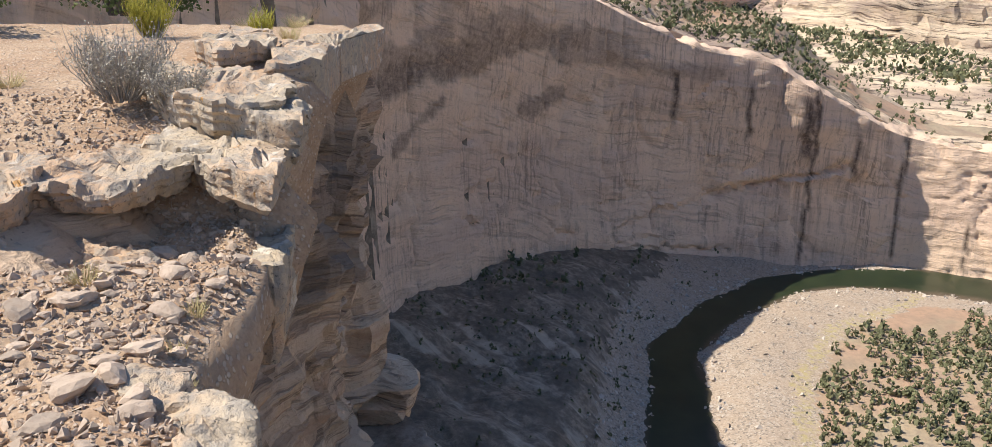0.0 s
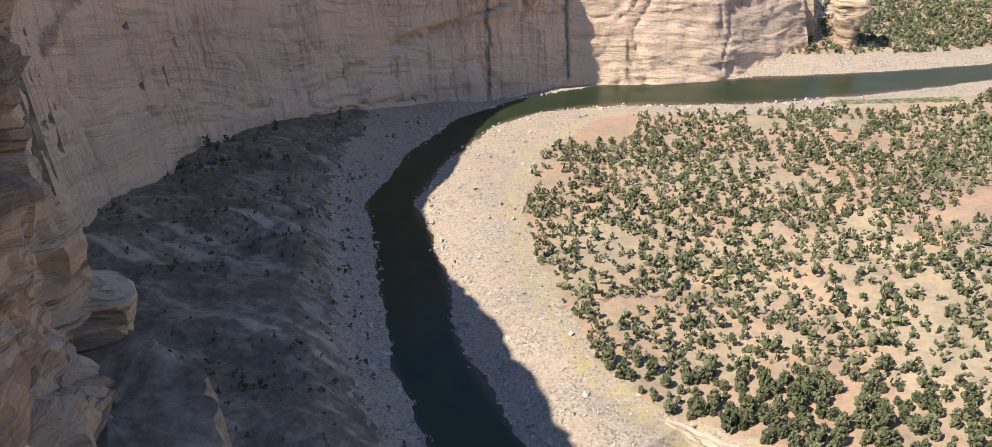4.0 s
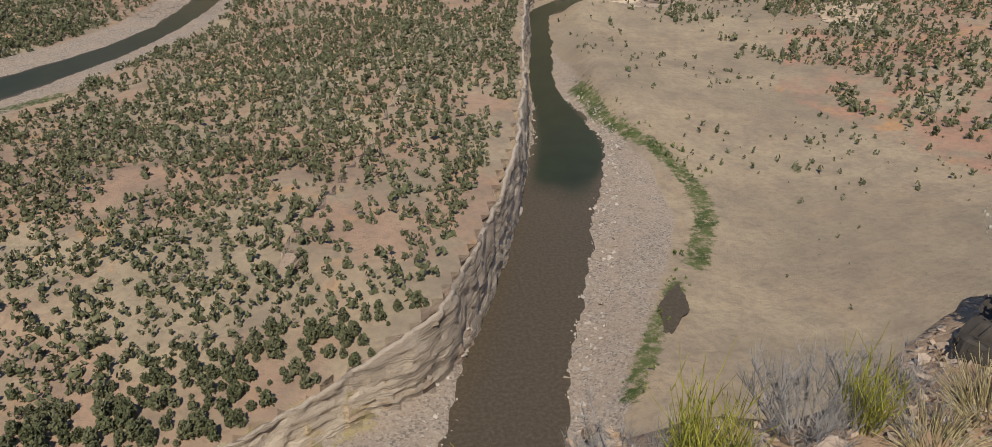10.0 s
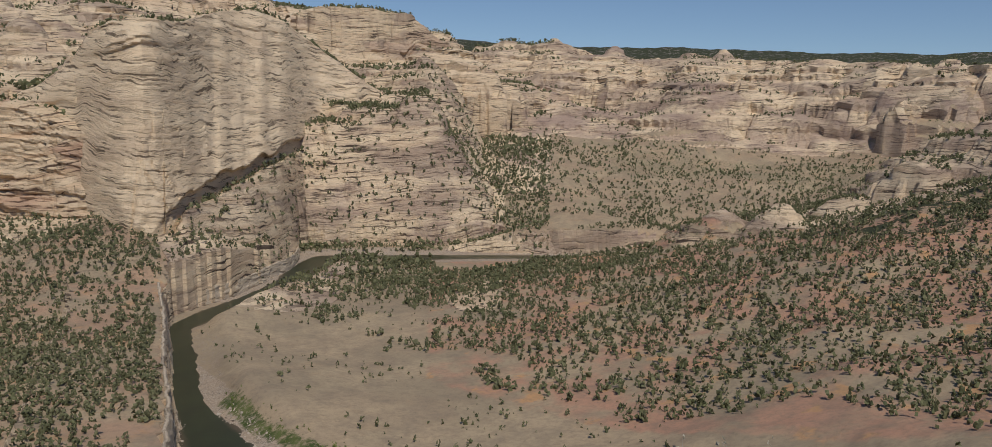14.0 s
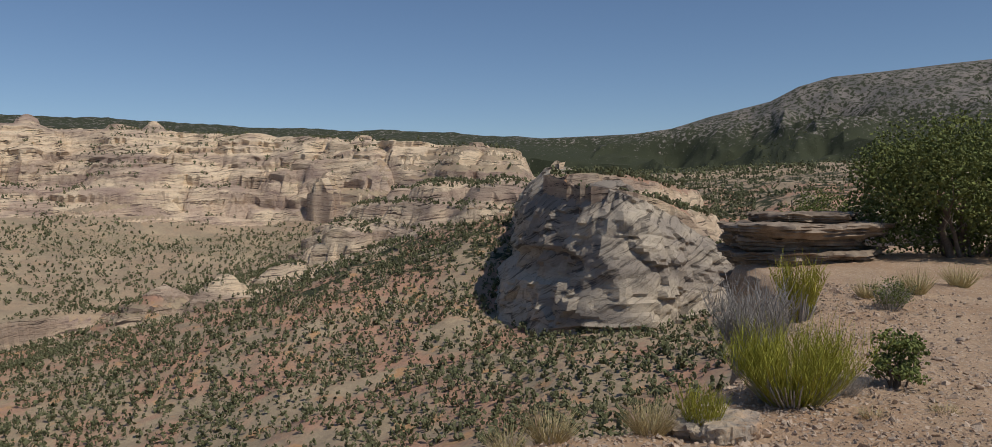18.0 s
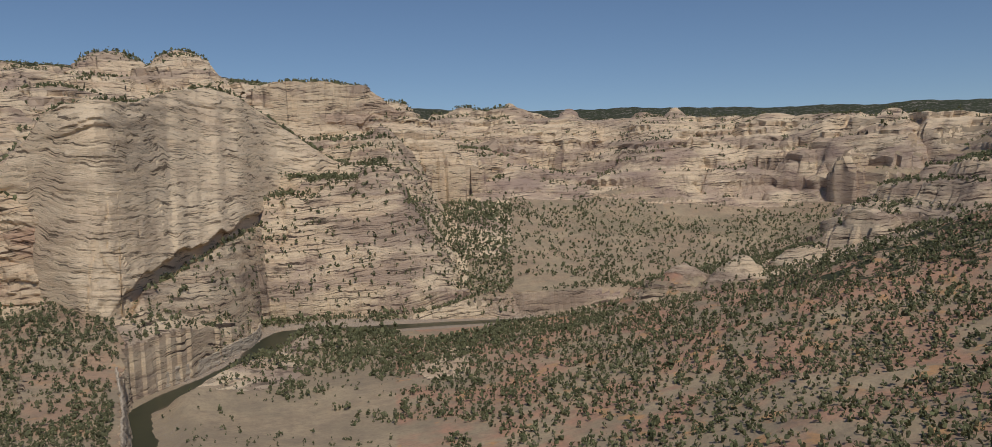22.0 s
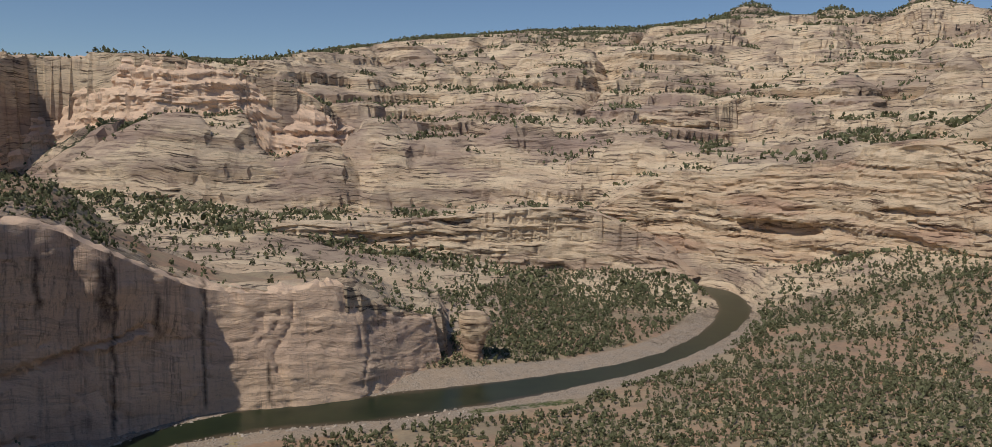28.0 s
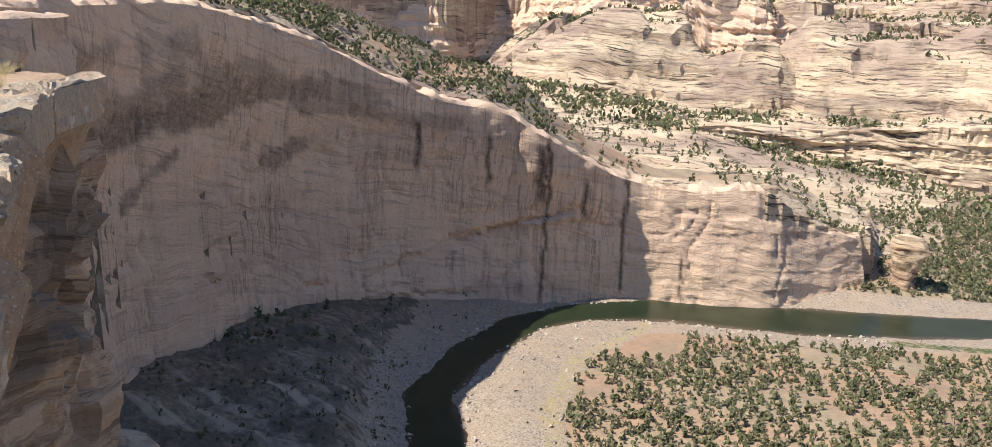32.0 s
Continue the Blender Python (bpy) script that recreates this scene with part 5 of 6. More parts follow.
x1 = scatter(rng, 14000, (1300, -1200, 3600, 1800), on_table, 200, -0.4, 69)
wood("juniper_wood_plateau", rng, x1, 6.0, 12.0, 3, "dark woodland on the distant plateau")

# boulders along the shaded bank and on the gravel
x = rng.uniform(-345, 130, 26000)
y = rng.uniform(60, 430, 26000)
s3, (w3,), _ = polyline_distance(x, y, RIVER_LINE)
zb, _ = land_z(x, y)
s4, _, side4 = polyline_distance(x, y, TREE_LINE)
ok = (zb < 12) & (zb > -0.6) & (s3 > w3 - 3) & ((s3 < w3 + np.where(y < 0.55 * -x + 40, 16, 8)) | ((side4 < 0) & (x < -90) & (rng.uniform(0, 1, len(x)) < 0.25)))
x, y, zb = x[ok], y[ok], zb[ok]
q = rng.normal(size=(len(x), 3, 3))
q /= np.linalg.norm(q, axis=-1, keepdims=True)
size = rng.uniform(0.25, 1.0, len(x)) * rng.choice([0.5, 0.7, 1.0, 1.5], len(x))
v = np.einsum("pk,mkj->mpj", OCT, q) * size[:, None, None] + np.stack([x, y, zb + 0.1], -1)[:, None]
f = (OCT_F[None] + 6 * np.arange(len(x))[:, None, None]).reshape(-1, 3)
tagged(mesh_object("boulder_bank", v.reshape(-1, 3), f, M_STONE, False), "pale boulders strewn along the river banks", "boulders", kind="stuff")


def on_willow(x, y):
    a, _, _ = polyline_distance(x, y, [(124, 262), (140, 296), (143, 318), (134, 352), (122, 385), (117, 440)])
    b, _, _ = polyline_distance(x, y, [(66, 172), (84, 205), (100, 232), (112, 262)])
    c, _, _ = polyline_distance(x, y, MEADOW)
    return (a < 7) | (b < 4) | (c < 22)


wood("willow_thicket", rng, scatter(rng, 26000, (60, 165, 560, 1000), on_willow, 12, -0.4, 76), 1.0, 2.4, 5, "green willows and rushes beside the gravel bar", M_WILLOW)
# still pool behind the gravel bar
th = np.arange(40) * 2 * np.pi / 40
rad = 1 + 0.25 * fbm(np.cos(th) * 2, np.sin(th) * 2, 0, 3, 88)
px_, py_ = np.cos(th) * 4.0 * rad, np.sin(th) * 15 * rad
ca, sa2 = math.cos(radians(-24)), math.sin(radians(-24))
pool_x, pool_y = 92 + px_ * ca - py_ * sa2, 214 + px_ * sa2 + py_ * ca
lvl = float(np.max(land_z(pool_x, pool_y)[0])) + 0.06
ring = np.stack([pool_x, pool_y, np.full(40, lvl)], -1)
inner = np.stack([92 + (pool_x - 92) * 0.5, 214 + (pool_y - 214) * 0.5, np.full(40, lvl)], -1)
mid_ = np.array([[92.0, 214.0, lvl]])
fa = [(k, (k + 1) % 40, 40 + (k + 1) % 40) for k in range(40)] + [(k, 40 + (k + 1) % 40, 40 + k) for k in range(40)] + [(40 + k, 40 + (k + 1) % 40, 80) for k in range(40)]
pool = mesh_object("water_pool", np.concatenate([ring, inner, mid_]), np.array(fa), M_WATER)
tagged(pool, "small still brown pool behind the gravel bar", "pool", kind="structure")

# ---- the rim close by ----
RIM_X, RIM_Y = [p[0] for p in RIM[7:37]], [p[1] for p in RIM[7:37]]


def rim_edge(x):
    return np.interp(x, RIM_X, RIM_Y) + fbm(np.asarray(x) / 0.7, 3.3, 0, 4, 83) * 0.12


def rim_height(x, y):
    """Height of the stony ground on the rim."""
    x, y = np.asarray(x, float), np.asarray(y, float)
    d = rim_edge(x) - y
    h = 148.36 + fbm(x / 4, y / 4, 0, 4, 81) * 0.10 + fbm(x / 0.5, y / 0.5, 0, 3, 82) * 0.03 + fbm(x / 0.12, y / 0.12, 0, 2, 84) * 0.012
    h = h - 0.32 * sstep(5.0, 5.6, -x) * (1 - sstep(6.6, 7.1, -x)) * sstep(1.9, 1.0, d)
    h = h + 0.45 * sstep(6.5, 9, -x) + 0.2 * sstep(10, 24, x)
    return h - 0.10 * sstep(0.25, 0.0, d) - 0.6 * sstep(14, 34, d)


nx = np.concatenate([np.arange(-18, -9, 0.12), np.arange(-9, 10, 0.06), np.arange(10, 36, 0.16)])
nv = np.concatenate([np.arange(0, 3, 0.06), np.arange(3, 9, 0.2), np.arange(9, 40, 1.0)])
ax, av = np.meshgrid(nx, nv, indexing="ij")
ay = rim_edge(ax) - av
ah = rim_height(ax, ay)
skirt = []
for o, dz in ((0.05, -0.25), (-0.1, -0.7), (-0.3, -1.4)):
    skirt.append(np.stack([nx, rim_edge(nx) + o + fbm(nx / 0.45, dz, 0, 4, 85) * 0.22, rim_height(nx, rim_edge(nx)) + dz], -1))
rv_ = np.concatenate([np.stack(skirt[::-1], 1), np.stack([ax, ay, ah], -1)], 1)
rim_ground = mesh_object("ground_rim", rv_.reshape(-1, 3), grid_faces(rv_.shape[0], rv_.shape[1])[:, ::-1], M_SOIL)
tagged(rim_ground, "reddish gravelly soil on the cliff rim", "ground", kind="structure")


def slab(outline, top, thick, label, seed=0, rough=0.06, tilt=(0.0, 0.0), mat=None):
    """A weathered rock slab with a ragged edge and an undercut side."""
    p = np.array(outline, float)
    c = p.mean(0)
    n = 160
    th = np.arange(n) * 2 * np.pi / n
    rad = np.full(n, 1e9)
    for a, b in zip(p, np.roll(p, -1, 0)):
        e = b - a
        den = np.cos(th) * -e[1] + np.sin(th) * e[0]
        den = np.where(np.abs(den) < 1e-9, 1e-9, den)
        w = a - c
        t = (w[0] * -e[1] + w[1] * e[0]) / den
        u = (np.cos(th) * t - w[0]) * e[0] + (np.sin(th) * t - w[1]) * e[1]
        u = u / (e @ e)
        rad = np.where((t > 0) & (u > -0.02) & (u < 1.02) & (t < rad), t, rad)
    rad = np.where(rad > 1e8, np.median(rad[rad < 1e8]), rad)
    size = float(np.median(rad))
    rad = rad * (1 + fbm(np.cos(th) * 3, np.sin(th) * 3, seed, 5, 91, 0.65) * 0.13)
    rings = [(0.02, 0), (0.2, 0), (0.36, 0), (0.5, 0), (0.62, 0), (0.73, 0), (0.82, 0), (0.9, 0), (0.96, 0), (0.995, -0.02), (1.0, -0.12), (0.985, -0.22), (0.995, -0.34),
             (0.96, -0.42), (0.965, -0.55), (0.91, -0.64), (0.92, -0.8), (0.84, -1.0)]
    vs = []
    for k, dz in rings:
        x, y = c[0] + np.cos(th) * rad * k, c[1] + np.sin(th) * rad * k
        bump = fbm(x / (size * 0.45), y / (size * 0.45), seed, 4, 92) * rough * size + fbm(x / 0.1, y / 0.1, dz * 3, 3, 93) * 0.018
        wob = fbm(np.cos(th) * 5, np.sin(th) * 5, dz * 4 + seed, 3, 94) * 0.05 * size * (dz < -0.01)
        step = (sstep(0.05, 0.12, fbm(x / (size * 0.7), y / (size * 0.7), seed + 4, 3, 95)) + sstep(0.3, 0.36, fbm(x / (size * 0.6), y / (size * 0.6), seed + 9, 3, 96))) * 0.045
        vs.append(np.stack([x + np.cos(th) * wob, y + np.sin(th) * wob,
                            top + dz * thick + (bump - step) * (1 if dz > -0.2 else 0.4) + tilt[0] * (x - c[0]) + tilt[1] * (y - c[1])], -1))
    v = np.stack(vs, 0)
    f = grid_faces(len(rings), n)
    i = np.arange(len(rings) * n).reshape(len(rings), n)
    seam = np.stack([i[:-1, -1], i[1:, -1], i[1:, 0], i[:-1, 0]], -1)
    f = np.concatenate([f, seam])[:, ::-1]
    ob = mesh_object("rock_slab", v.reshape(-1, 3), f, mat or M_LICHEN, sharp=38)
    return tagged(ob, label, "rock", "slabs of the rim")


for seed, (top, thick, label, outline) in enumerate([
    (148.58, 0.26, "flat lichen-grey sandstone slab beside a dead bush", [(-7.33, -1.37), (-7.29, -0.97), (-6.91, -0.97), (-6.01, -1.08), (-5.61, -1.4), (-6.96, -1.9)]),
    (148.55, 0.24, "broad overhanging sandstone slab over a dark hollow", [(-6.51, -1.19), (-7.29, -0.98), (-7.82, -0.67), (-7.44, 0.11), (-7.13, 0.22), (-6.19, -0.37), (-6.15, -0.78)]),
    (148.66, 0.34, "thick cracked sandstone block jutting over the drop", [(-7.41, -0.35), (-8.52, 0.04), (-8.21, 0.6), (-7.34, 0.93), (-6.53, 0.66), (-5.6, 0.48), (-6.14, 0.18), (-6.75, 0.01)]),
    (148.86, 0.4, "layered sandstone ledge with a ragged lip", [(-7.76, -0.09), (-8.8, 0.34), (-8.3, 0.85), (-7.4, 1.0), (-6.6, 0.8), (-6.9, 0.45), (-7.36, 0.08)]),
    (148.98, 0.35, "long thin sandstone ledge under dry shrubs", [(-9.06, -0.59), (-10.14, -0.23), (-9.2, 0.5), (-7.8, 0.9), (-7.0, 0.74), (-7.08, 0.18), (-7.91, -0.25)]),
    (147.98, 0.8, "dark rubbly ledge below the overhanging slab", [(-7.0, -0.5), (-7.3, -0.02), (-7.2, 0.56), (-6.9, 0.71), (-6.3, 0.66), (-5.76, 0.52), (-5.6, 0.0), (-6.2, -0.5)]),
    (148.34, 0.5, "grey lichen-crusted rock at the brink", [(-3.51, -0.51), (-3.61, -0.37), (-3.56, -0.14), (-3.34, -0.02), (-3.1, 0.14), (-2.8, 0.12), (-2.82, -0.31), (-3.2, -0.63)]),
    (148.12, 0.3, "low sandstone step with dusty top", [(-6.5, -1.34), (-6.4, -0.92), (-6.0, -0.3), (-5.64, -0.19), (-5.6, -0.76), (-5.8, -1.23)]),
    (148.98, 0.6, "sandstone cap at the tip of the promontory", [(-9.2, 0.7), (-12.0, 1.3), (-15.2, 3.3), (-14.2, 3.2), (-12.2, 2.1), (-9.6, 1.4)]),
    (149.1, 0.4, "flat grey rock among shrubs", [(-10.89, 0.13), (-12.85, 0.67), (-12.64, 1.15), (-10.6, 1.07), (-10.0, 0.31)]),
    (149.05, 0.35, "pale low rock in red soil", [(-12.26, -1.15), (-12.07, -0.54), (-10.24, -0.44), (-10.02, -0.9)]),
    (148.52, 0.5, "pointed lichen-spotted rock on the very edge", [(-1.2, 0.72), (-1.19, 0.95), (-1.16, 1.05), (-1.02, 1.0), (-0.92, 0.97), (-0.8, 0.72), (-1.0, 0.6)]),
    (148.46, 0.5, "low lichen-spotted rock on the edge", [(-0.86, 0.85), (-0.92, 1.0), (-0.79, 1.08), (-0.66, 1.17), (-0.58, 1.14), (-0.6, 0.9)]),
    (141.2, 9.0, "dark lichen-crusted ledge of rubble under the promontory", [(-17, 1.5), (-15.5, 3.7), (-12.5, 4.1), (-9.9, 3.0), (-9.4, 1.5), (-13, 0.5)]),
    (148.42, 0.2, "rounded pale boulder in gravel with orange lichen", [(0.38, 1.51), (0.46, 1.58), (0.54, 1.57), (0.58, 1.48), (0.48, 1.37), (0.37, 1.41)]),
    (148.40, 0.2, "orange-stained sandstone chip at the edge", [(0.50, 1.77), (0.58, 1.81), (0.69, 1.79), (0.66, 1.72), (0.54, 1.72)]),
    (148.52, 0.5, "dark boulder below a grey sagebrush", [(1.82, 2.0), (2.12, 2.2), (2.5, 2.3), (2.6, 1.95), (2.3, 1.75), (1.95, 1.8)]),
    (148.42, 0.2, "flat pale stone beside the path", [(6.0, 0.7), (6.3, 1.1), (6.9, 0.9), (6.8, 0.5), (6.3, 0.4)]),
]):
    slab(outline, top, thick, label, seed, mat=M_DARKROCK if "dark boulder" in label else M_OUTCROP if "ledge of rubble" in label else None)

# layered outcrop on the rim beside the big juniper
beds = [(147.6, 2.2, 0.88), (148.1, 0.55, 0.98), (148.55, 0.5, 0.86), (148.85, 0.35, 1.0), (149.2, 0.4, 0.92), (149.5, 0.35, 1.02), (149.72, 0.22, 0.7)]
base = np.array([(20.2, 0.9), (20.8, 1.9), (22.4, 2.4), (24.5, 2.7), (26.6, 1.6), (26.2, -0.8), (23.5, -1.4), (21.2, -0.9)])
for k, (top, thick, share) in enumerate(beds):
    c = base.mean(0)
    slab([tuple(c + (p - c) * share + (0.12 * math.sin(k * 2.1), 0.1 * math.cos(k * 1.7))) for p in base], top, thick,
         "dark bedded sandstone outcrop beside the juniper", 40 + k, 0.015, mat=M_OUTCROP)


def stems(rng, n, spread, h, wide, k=5, droop=0.0):
    """Paths of n stems that fan out of one root."""
    a = rng.uniform(0, 2 * np.pi, n)
    lean = spread * np.sqrt(rng.uniform(0, 1, n))
    ln = h * rng.uniform(0.55, 1.05, n) * (1 - 0.25 * (lean / max(spread, 0.01)) ** 2)
    r0 = wide * 0.14 * np.sqrt(rng.uniform(0, 1, n))
    t = np.linspace(0, 1, k)
    p = np.zeros((n, k, 3))
    out = np.tan(lean)[:, None] * (t[None] ** 0.85) * ln[:, None] * 0.8
    p[..., 0] = np.cos(a)[:, None] * (r0[:, None] + out) + rng.normal(0, 0.012 * h, (n, k)) * t
    p[..., 1] = np.sin(a)[:, None] * (r0[:, None] + out) + rng.normal(0, 0.012 * h, (n, k)) * t
    p[..., 2] = t[None] * ln[:, None] - droop * (t[None] ** 2) * ln[:, None] * np.sin(lean)[:, None]
    return p


def twigs(rng, p, per, ln, up=0.7):
    """Side shoots along stems."""
    n, k, _ = p.shape
    src = np.repeat(np.arange(n), per)
    t = rng.uniform(0.25, 0.98, n * per) * (k - 1)
    i = np.minimum(t.astype(int), k - 2)
    u = (t - i)[:, None]
    a = p[src, i] * (1 - u) + p[src, i + 1] * u
    d = rng.normal(size=(n * per, 3))
    d[:, 2] = np.abs(d[:, 2]) + up
    d /= np.linalg.norm(d, axis=1)[:, None]
    q = np.linspace(0, 1, 4)
    l = ln * rng.uniform(0.4, 1.1, n * per)
    out = a[:, None] + d[:, None] * (q[None, :, None] * l[:, None, None])
    out[..., 2] += 0.18 * l[:, None] * q[None] ** 2
    return out


def leaf_bits(rng, pts, s):
    """Small clustered leaves at places."""
    m = len(pts)
    q = rng.normal(size=(m, 3, 3))
    q /= np.linalg.norm(q, axis=-1, keepdims=True)
    v = np.einsum("pk,mkj->mpj", OCT, q) * (s * rng.uniform(0.6, 1.3, m))[:, None, None] + pts[:, None]
    return v.reshape(-1, 3), (OCT_F[None] + 6 * np.arange(m)[:, None, None]).reshape(-1, 3)


def place(ob, x, y, dz=0.0):
    ob.location = (x, y, float(rim_height(x, y)) - 0.02 + dz)
    return ob


def ephedra(seed, x, y, w, h, n, label, dz=0.0, thick=0.0024):
    """A green jointed-stem shrub on a grey woody base."""
    rg = np.random.default_rng(seed)
    ob = place(new("ephedra_bush"), x, y, dz)
    p = stems(rg, max(8, int(n * 0.55)), math.atan(w / h * 0.62), h, w)
    v1, f1 = tubes(p, np.full(len(p), thick))
    q = twigs(rg, p, 5, h * 0.3, 1.3)
    v2, f2 = tubes(q, np.full(len(q), thick * 0.75))
    tagged(mesh_object("green_stem_tuft", np.concatenate([v1, v2]), np.concatenate([f1, f2 + len(v1)]), M_EPHEDRA, False, ob), kind="stuff")
    b = stems(rg, max(6, n // 8), math.atan(w / h * 0.7), h * 0.6, w)
    v, f = tubes(b, np.full(len(b), thick * 3.2), 5)
    mesh_object("woody_base", v, f, M_WOOD, True, ob)
    return tagged(ob, label, "shrub")


def sagebrush(seed, x, y, w, h, n, label, leaf=M_SAGE, bits=2600, dz=0.0, size=0.012):
    """A grey twiggy shrub with small pale leaves."""
    rg = np.random.default_rng(seed)
    ob = place(new("sagebrush"), x, y, dz)
    p = stems(rg, n, math.atan(w / h * 0.75), h * 0.9, w, 6)
    q = twigs(rg, p, 22 if leaf == M_WOOD else 10, h * 0.3, 0.4)
    v1, f1 = tubes(p, np.full(len(p), 0.007 * h / 0.6), 4)
    v2, f2 = tubes(q, np.full(len(q), 0.0028 * h / 0.6), 4)
    tagged(mesh_object("branchwork", v1, f1, M_WOOD, False, ob), kind="stuff")
    tagged(mesh_object("twig_mass", v2, f2, M_WOOD, False, ob), kind="stuff")
    if leaf == M_WOOD:
        return tagged(ob, label, "shrub")
    pick = q[rg.integers(0, len(q), bits), rg.integers(1, 4, bits)] + rg.normal(0, 0.02 * h / 0.6, (bits, 3))
    v, f = leaf_bits(rg, pick, np.full(bits, size))
    tagged(mesh_object("foliage", v, f, leaf, False, ob), kind="stuff")
    return tagged(ob, label, "shrub")


def grass_tuft(seed, x, y, w, h, n, label, dz=0.0):
    rg = np.random.default_rng(seed)
    p = stems(rg, n, math.atan(w / h * 0.6), h, w, 5, 0.35)
    v, f = tubes(p, np.full(n, 0.0022 * max(1.0, h / 0.3)))
    return tagged(place(mesh_object("grass_tuft", v, f, M_GRASS, False), x, y, dz), label, "grass", "dry grass tufts")


def big_juniper(seed, x, y, w, h, n, label):
    """A broad juniper close by: twisted trunk, limbs and a dense crown built of lobes."""
    rg = np.random.default_rng(seed)
    ob = place(new("juniper_tree"), x, y)
    p = stems(rg, 9, math.atan(w / h * 0.5), h * 0.8, w, 6)
    p[..., :2] += np.cumsum(rg.normal(0, 0.05 * h, (9, 6, 2)), 1) * np.linspace(0, 1, 6)[None, :, None]
    v, f = tubes(p, rg.uniform(0.03, 0.07, 9) * h / 2, 7)
    mesh_object("trunk", v, f, M_BARK, True, ob)
    lobes = 40
    a, u = rg.uniform(0, 6.28, lobes), rg.uniform(0.0, 0.85, lobes)
    rr = w * 0.40 * np.sqrt(rg.uniform(0.05, 1, lobes)) * np.sqrt(np.clip(1.05 - (u - 0.3) ** 2 / 0.5, 0.1, 1))
    lc = np.stack([rr * np.cos(a), rr * np.sin(a), h * (0.1 + u * 0.85)], -1)
    ls = rg.uniform(0.13, 0.22, lobes) * w
    i = rg.integers(0, lobes, n)
    d = rg.normal(size=(n, 3))
    d /= np.linalg.norm(d, axis=1)[:, None]
    pts = lc[i] + d * (ls[i] * rg.uniform(0.55, 1.05, n))[:, None] * (1, 1, 0.85)
    v, f = leaf_bits(rg, pts[pts[:, 2] > 0.1], np.full(int((pts[:, 2] > 0.1).sum()), 0.024 * h / 3 + 0.014))
    mesh_object("crown", v, f, M_JUNIPER_NEAR, False, ob)
    q = twigs(rg, p, 6, h * 0.25, 0.2)
    v, f = tubes(q, np.full(len(q), 0.012 * h / 3), 4)
    tagged(mesh_object("dead_twig_mass", v, f, M_WOOD, False, ob), kind="stuff")
    return tagged(ob, label, "tree")


big_juniper(301, 23.6, -3.4, 5.6, 3.4, 24000, "broad dense green juniper at the rim beside a rock outcrop")
big_juniper(302, 27.5, -7.0, 5.0, 3.6, 12000, "broad dense green juniper behind the gravel clearing")
big_juniper(303, 27.2, 0.2, 2.4, 2.0, 3000, "small rounded juniper behind the rock outcrop")
big_juniper(304, -21.5, -0.9, 4.6, 3.0, 11000, "spreading juniper with bare lower twigs on the rim")
big_juniper(305, -16.8, -3.4, 1.7, 1.6, 2600, "young green juniper on red soil")
big_juniper(306, 8.6, -0.62, 0.55, 0.62, 1100, "knee-high young juniper beside the path")
ephedra(311, 7.6, 0.25, 1.5, 0.68, 1000, "large bright green ephedra bush at the path's edge", thick=0.0034)
ephedra(312, 12.6, 0.35, 0.9, 0.9, 220, "green ephedra bush below the outcrop", thick=0.007)
ephedra(313, 6.4, 0.85, 0.5, 0.34, 240, "small yellow-green ephedra clump", thick=0.003)
sagebrush(314, 9.4, 0.75, 1.1, 0.95, 60, "grey leafless brush behind the green bush", M_WOOD, 1500)
sagebrush(315, 8.1, -0.15, 0.5, 0.3, 30, "low dead brush on red soil", M_WOOD, 600)
sagebrush(316, 13.8, -0.9, 0.8, 0.5, 40, "dark green low shrub by the dry grass", M_JUNIPER_NEAR, 1600)
ephedra(321, 0.19, 1.42, 0.20, 0.30, 120, "green ephedra clump on the brink")
ephedra(322, 0.80, 1.52, 0.30, 0.36, 170, "tall green ephedra clump on the brink")
ephedra(323, -0.27, 1.25, 0.22, 0.16, 90, "low yellow-green ephedra clump at the edge")
ephedra(324, -0.07, 1.42, 0.12, 0.14, 40, "small sparse ephedra sprig at the edge")
ephedra(325, 1.36, 1.72, 0.24, 0.26, 90, "yellowing ephedra clump by dead twigs")
ephedra(326, 2.05, 1.62, 0.26, 0.28, 90, "yellow-green ephedra below the sagebrush")
sagebrush(327, 2.2, 1.95, 0.62, 0.36, 110, "silvery sagebrush growing over a dark boulder", bits=9000, dz=0.08, size=0.0075)
sagebrush(341, 0.62, 1.6, 0.5, 0.2, 40, "dead grey twigs over gravel", M_WOOD, 0)
sagebrush(342, 1.5, 1.85, 0.6, 0.22, 50, "dead grey twigs over gravel", M_WOOD, 0)
sagebrush(343, -0.05, 1.45, 0.4, 0.2, 40, "dead grey twigs over gravel", M_WOOD, 0)
sagebrush(344, 1.2, 1.75, 0.5, 0.26, 50, "dead grey twigs over gravel", M_WOOD, 0)
sagebrush(328, 1.02, 1.55, 0.5, 0.16, 40, "dead grey twigs over gravel", M_WOOD, 300)
sagebrush(329, 0.3, 1.36, 0.5, 0.14, 40, "dead grey twigs over gravel", M_WOOD, 300)
sagebrush(330, -0.2, 1.2, 0.4, 0.12, 30, "dead grey twigs over gravel", M_WOOD, 200)
sagebrush(331, -8.3, -0.55, 1.1, 0.68, 70, "pale grey leafless sagebrush on a rock ledge", M_SAGE, 2600, 0.1, 0.010)
sagebrush(332, -7.9, -0.1, 0.7, 0.5, 50, "pale grey leafless sagebrush on a rock ledge", M_SAGE, 1800, 0.15, 0.010)
ephedra(333, -15.4, -0.45, 0.95, 0.75, 240, "yellow-green ephedra bush on the rim", thick=0.008)
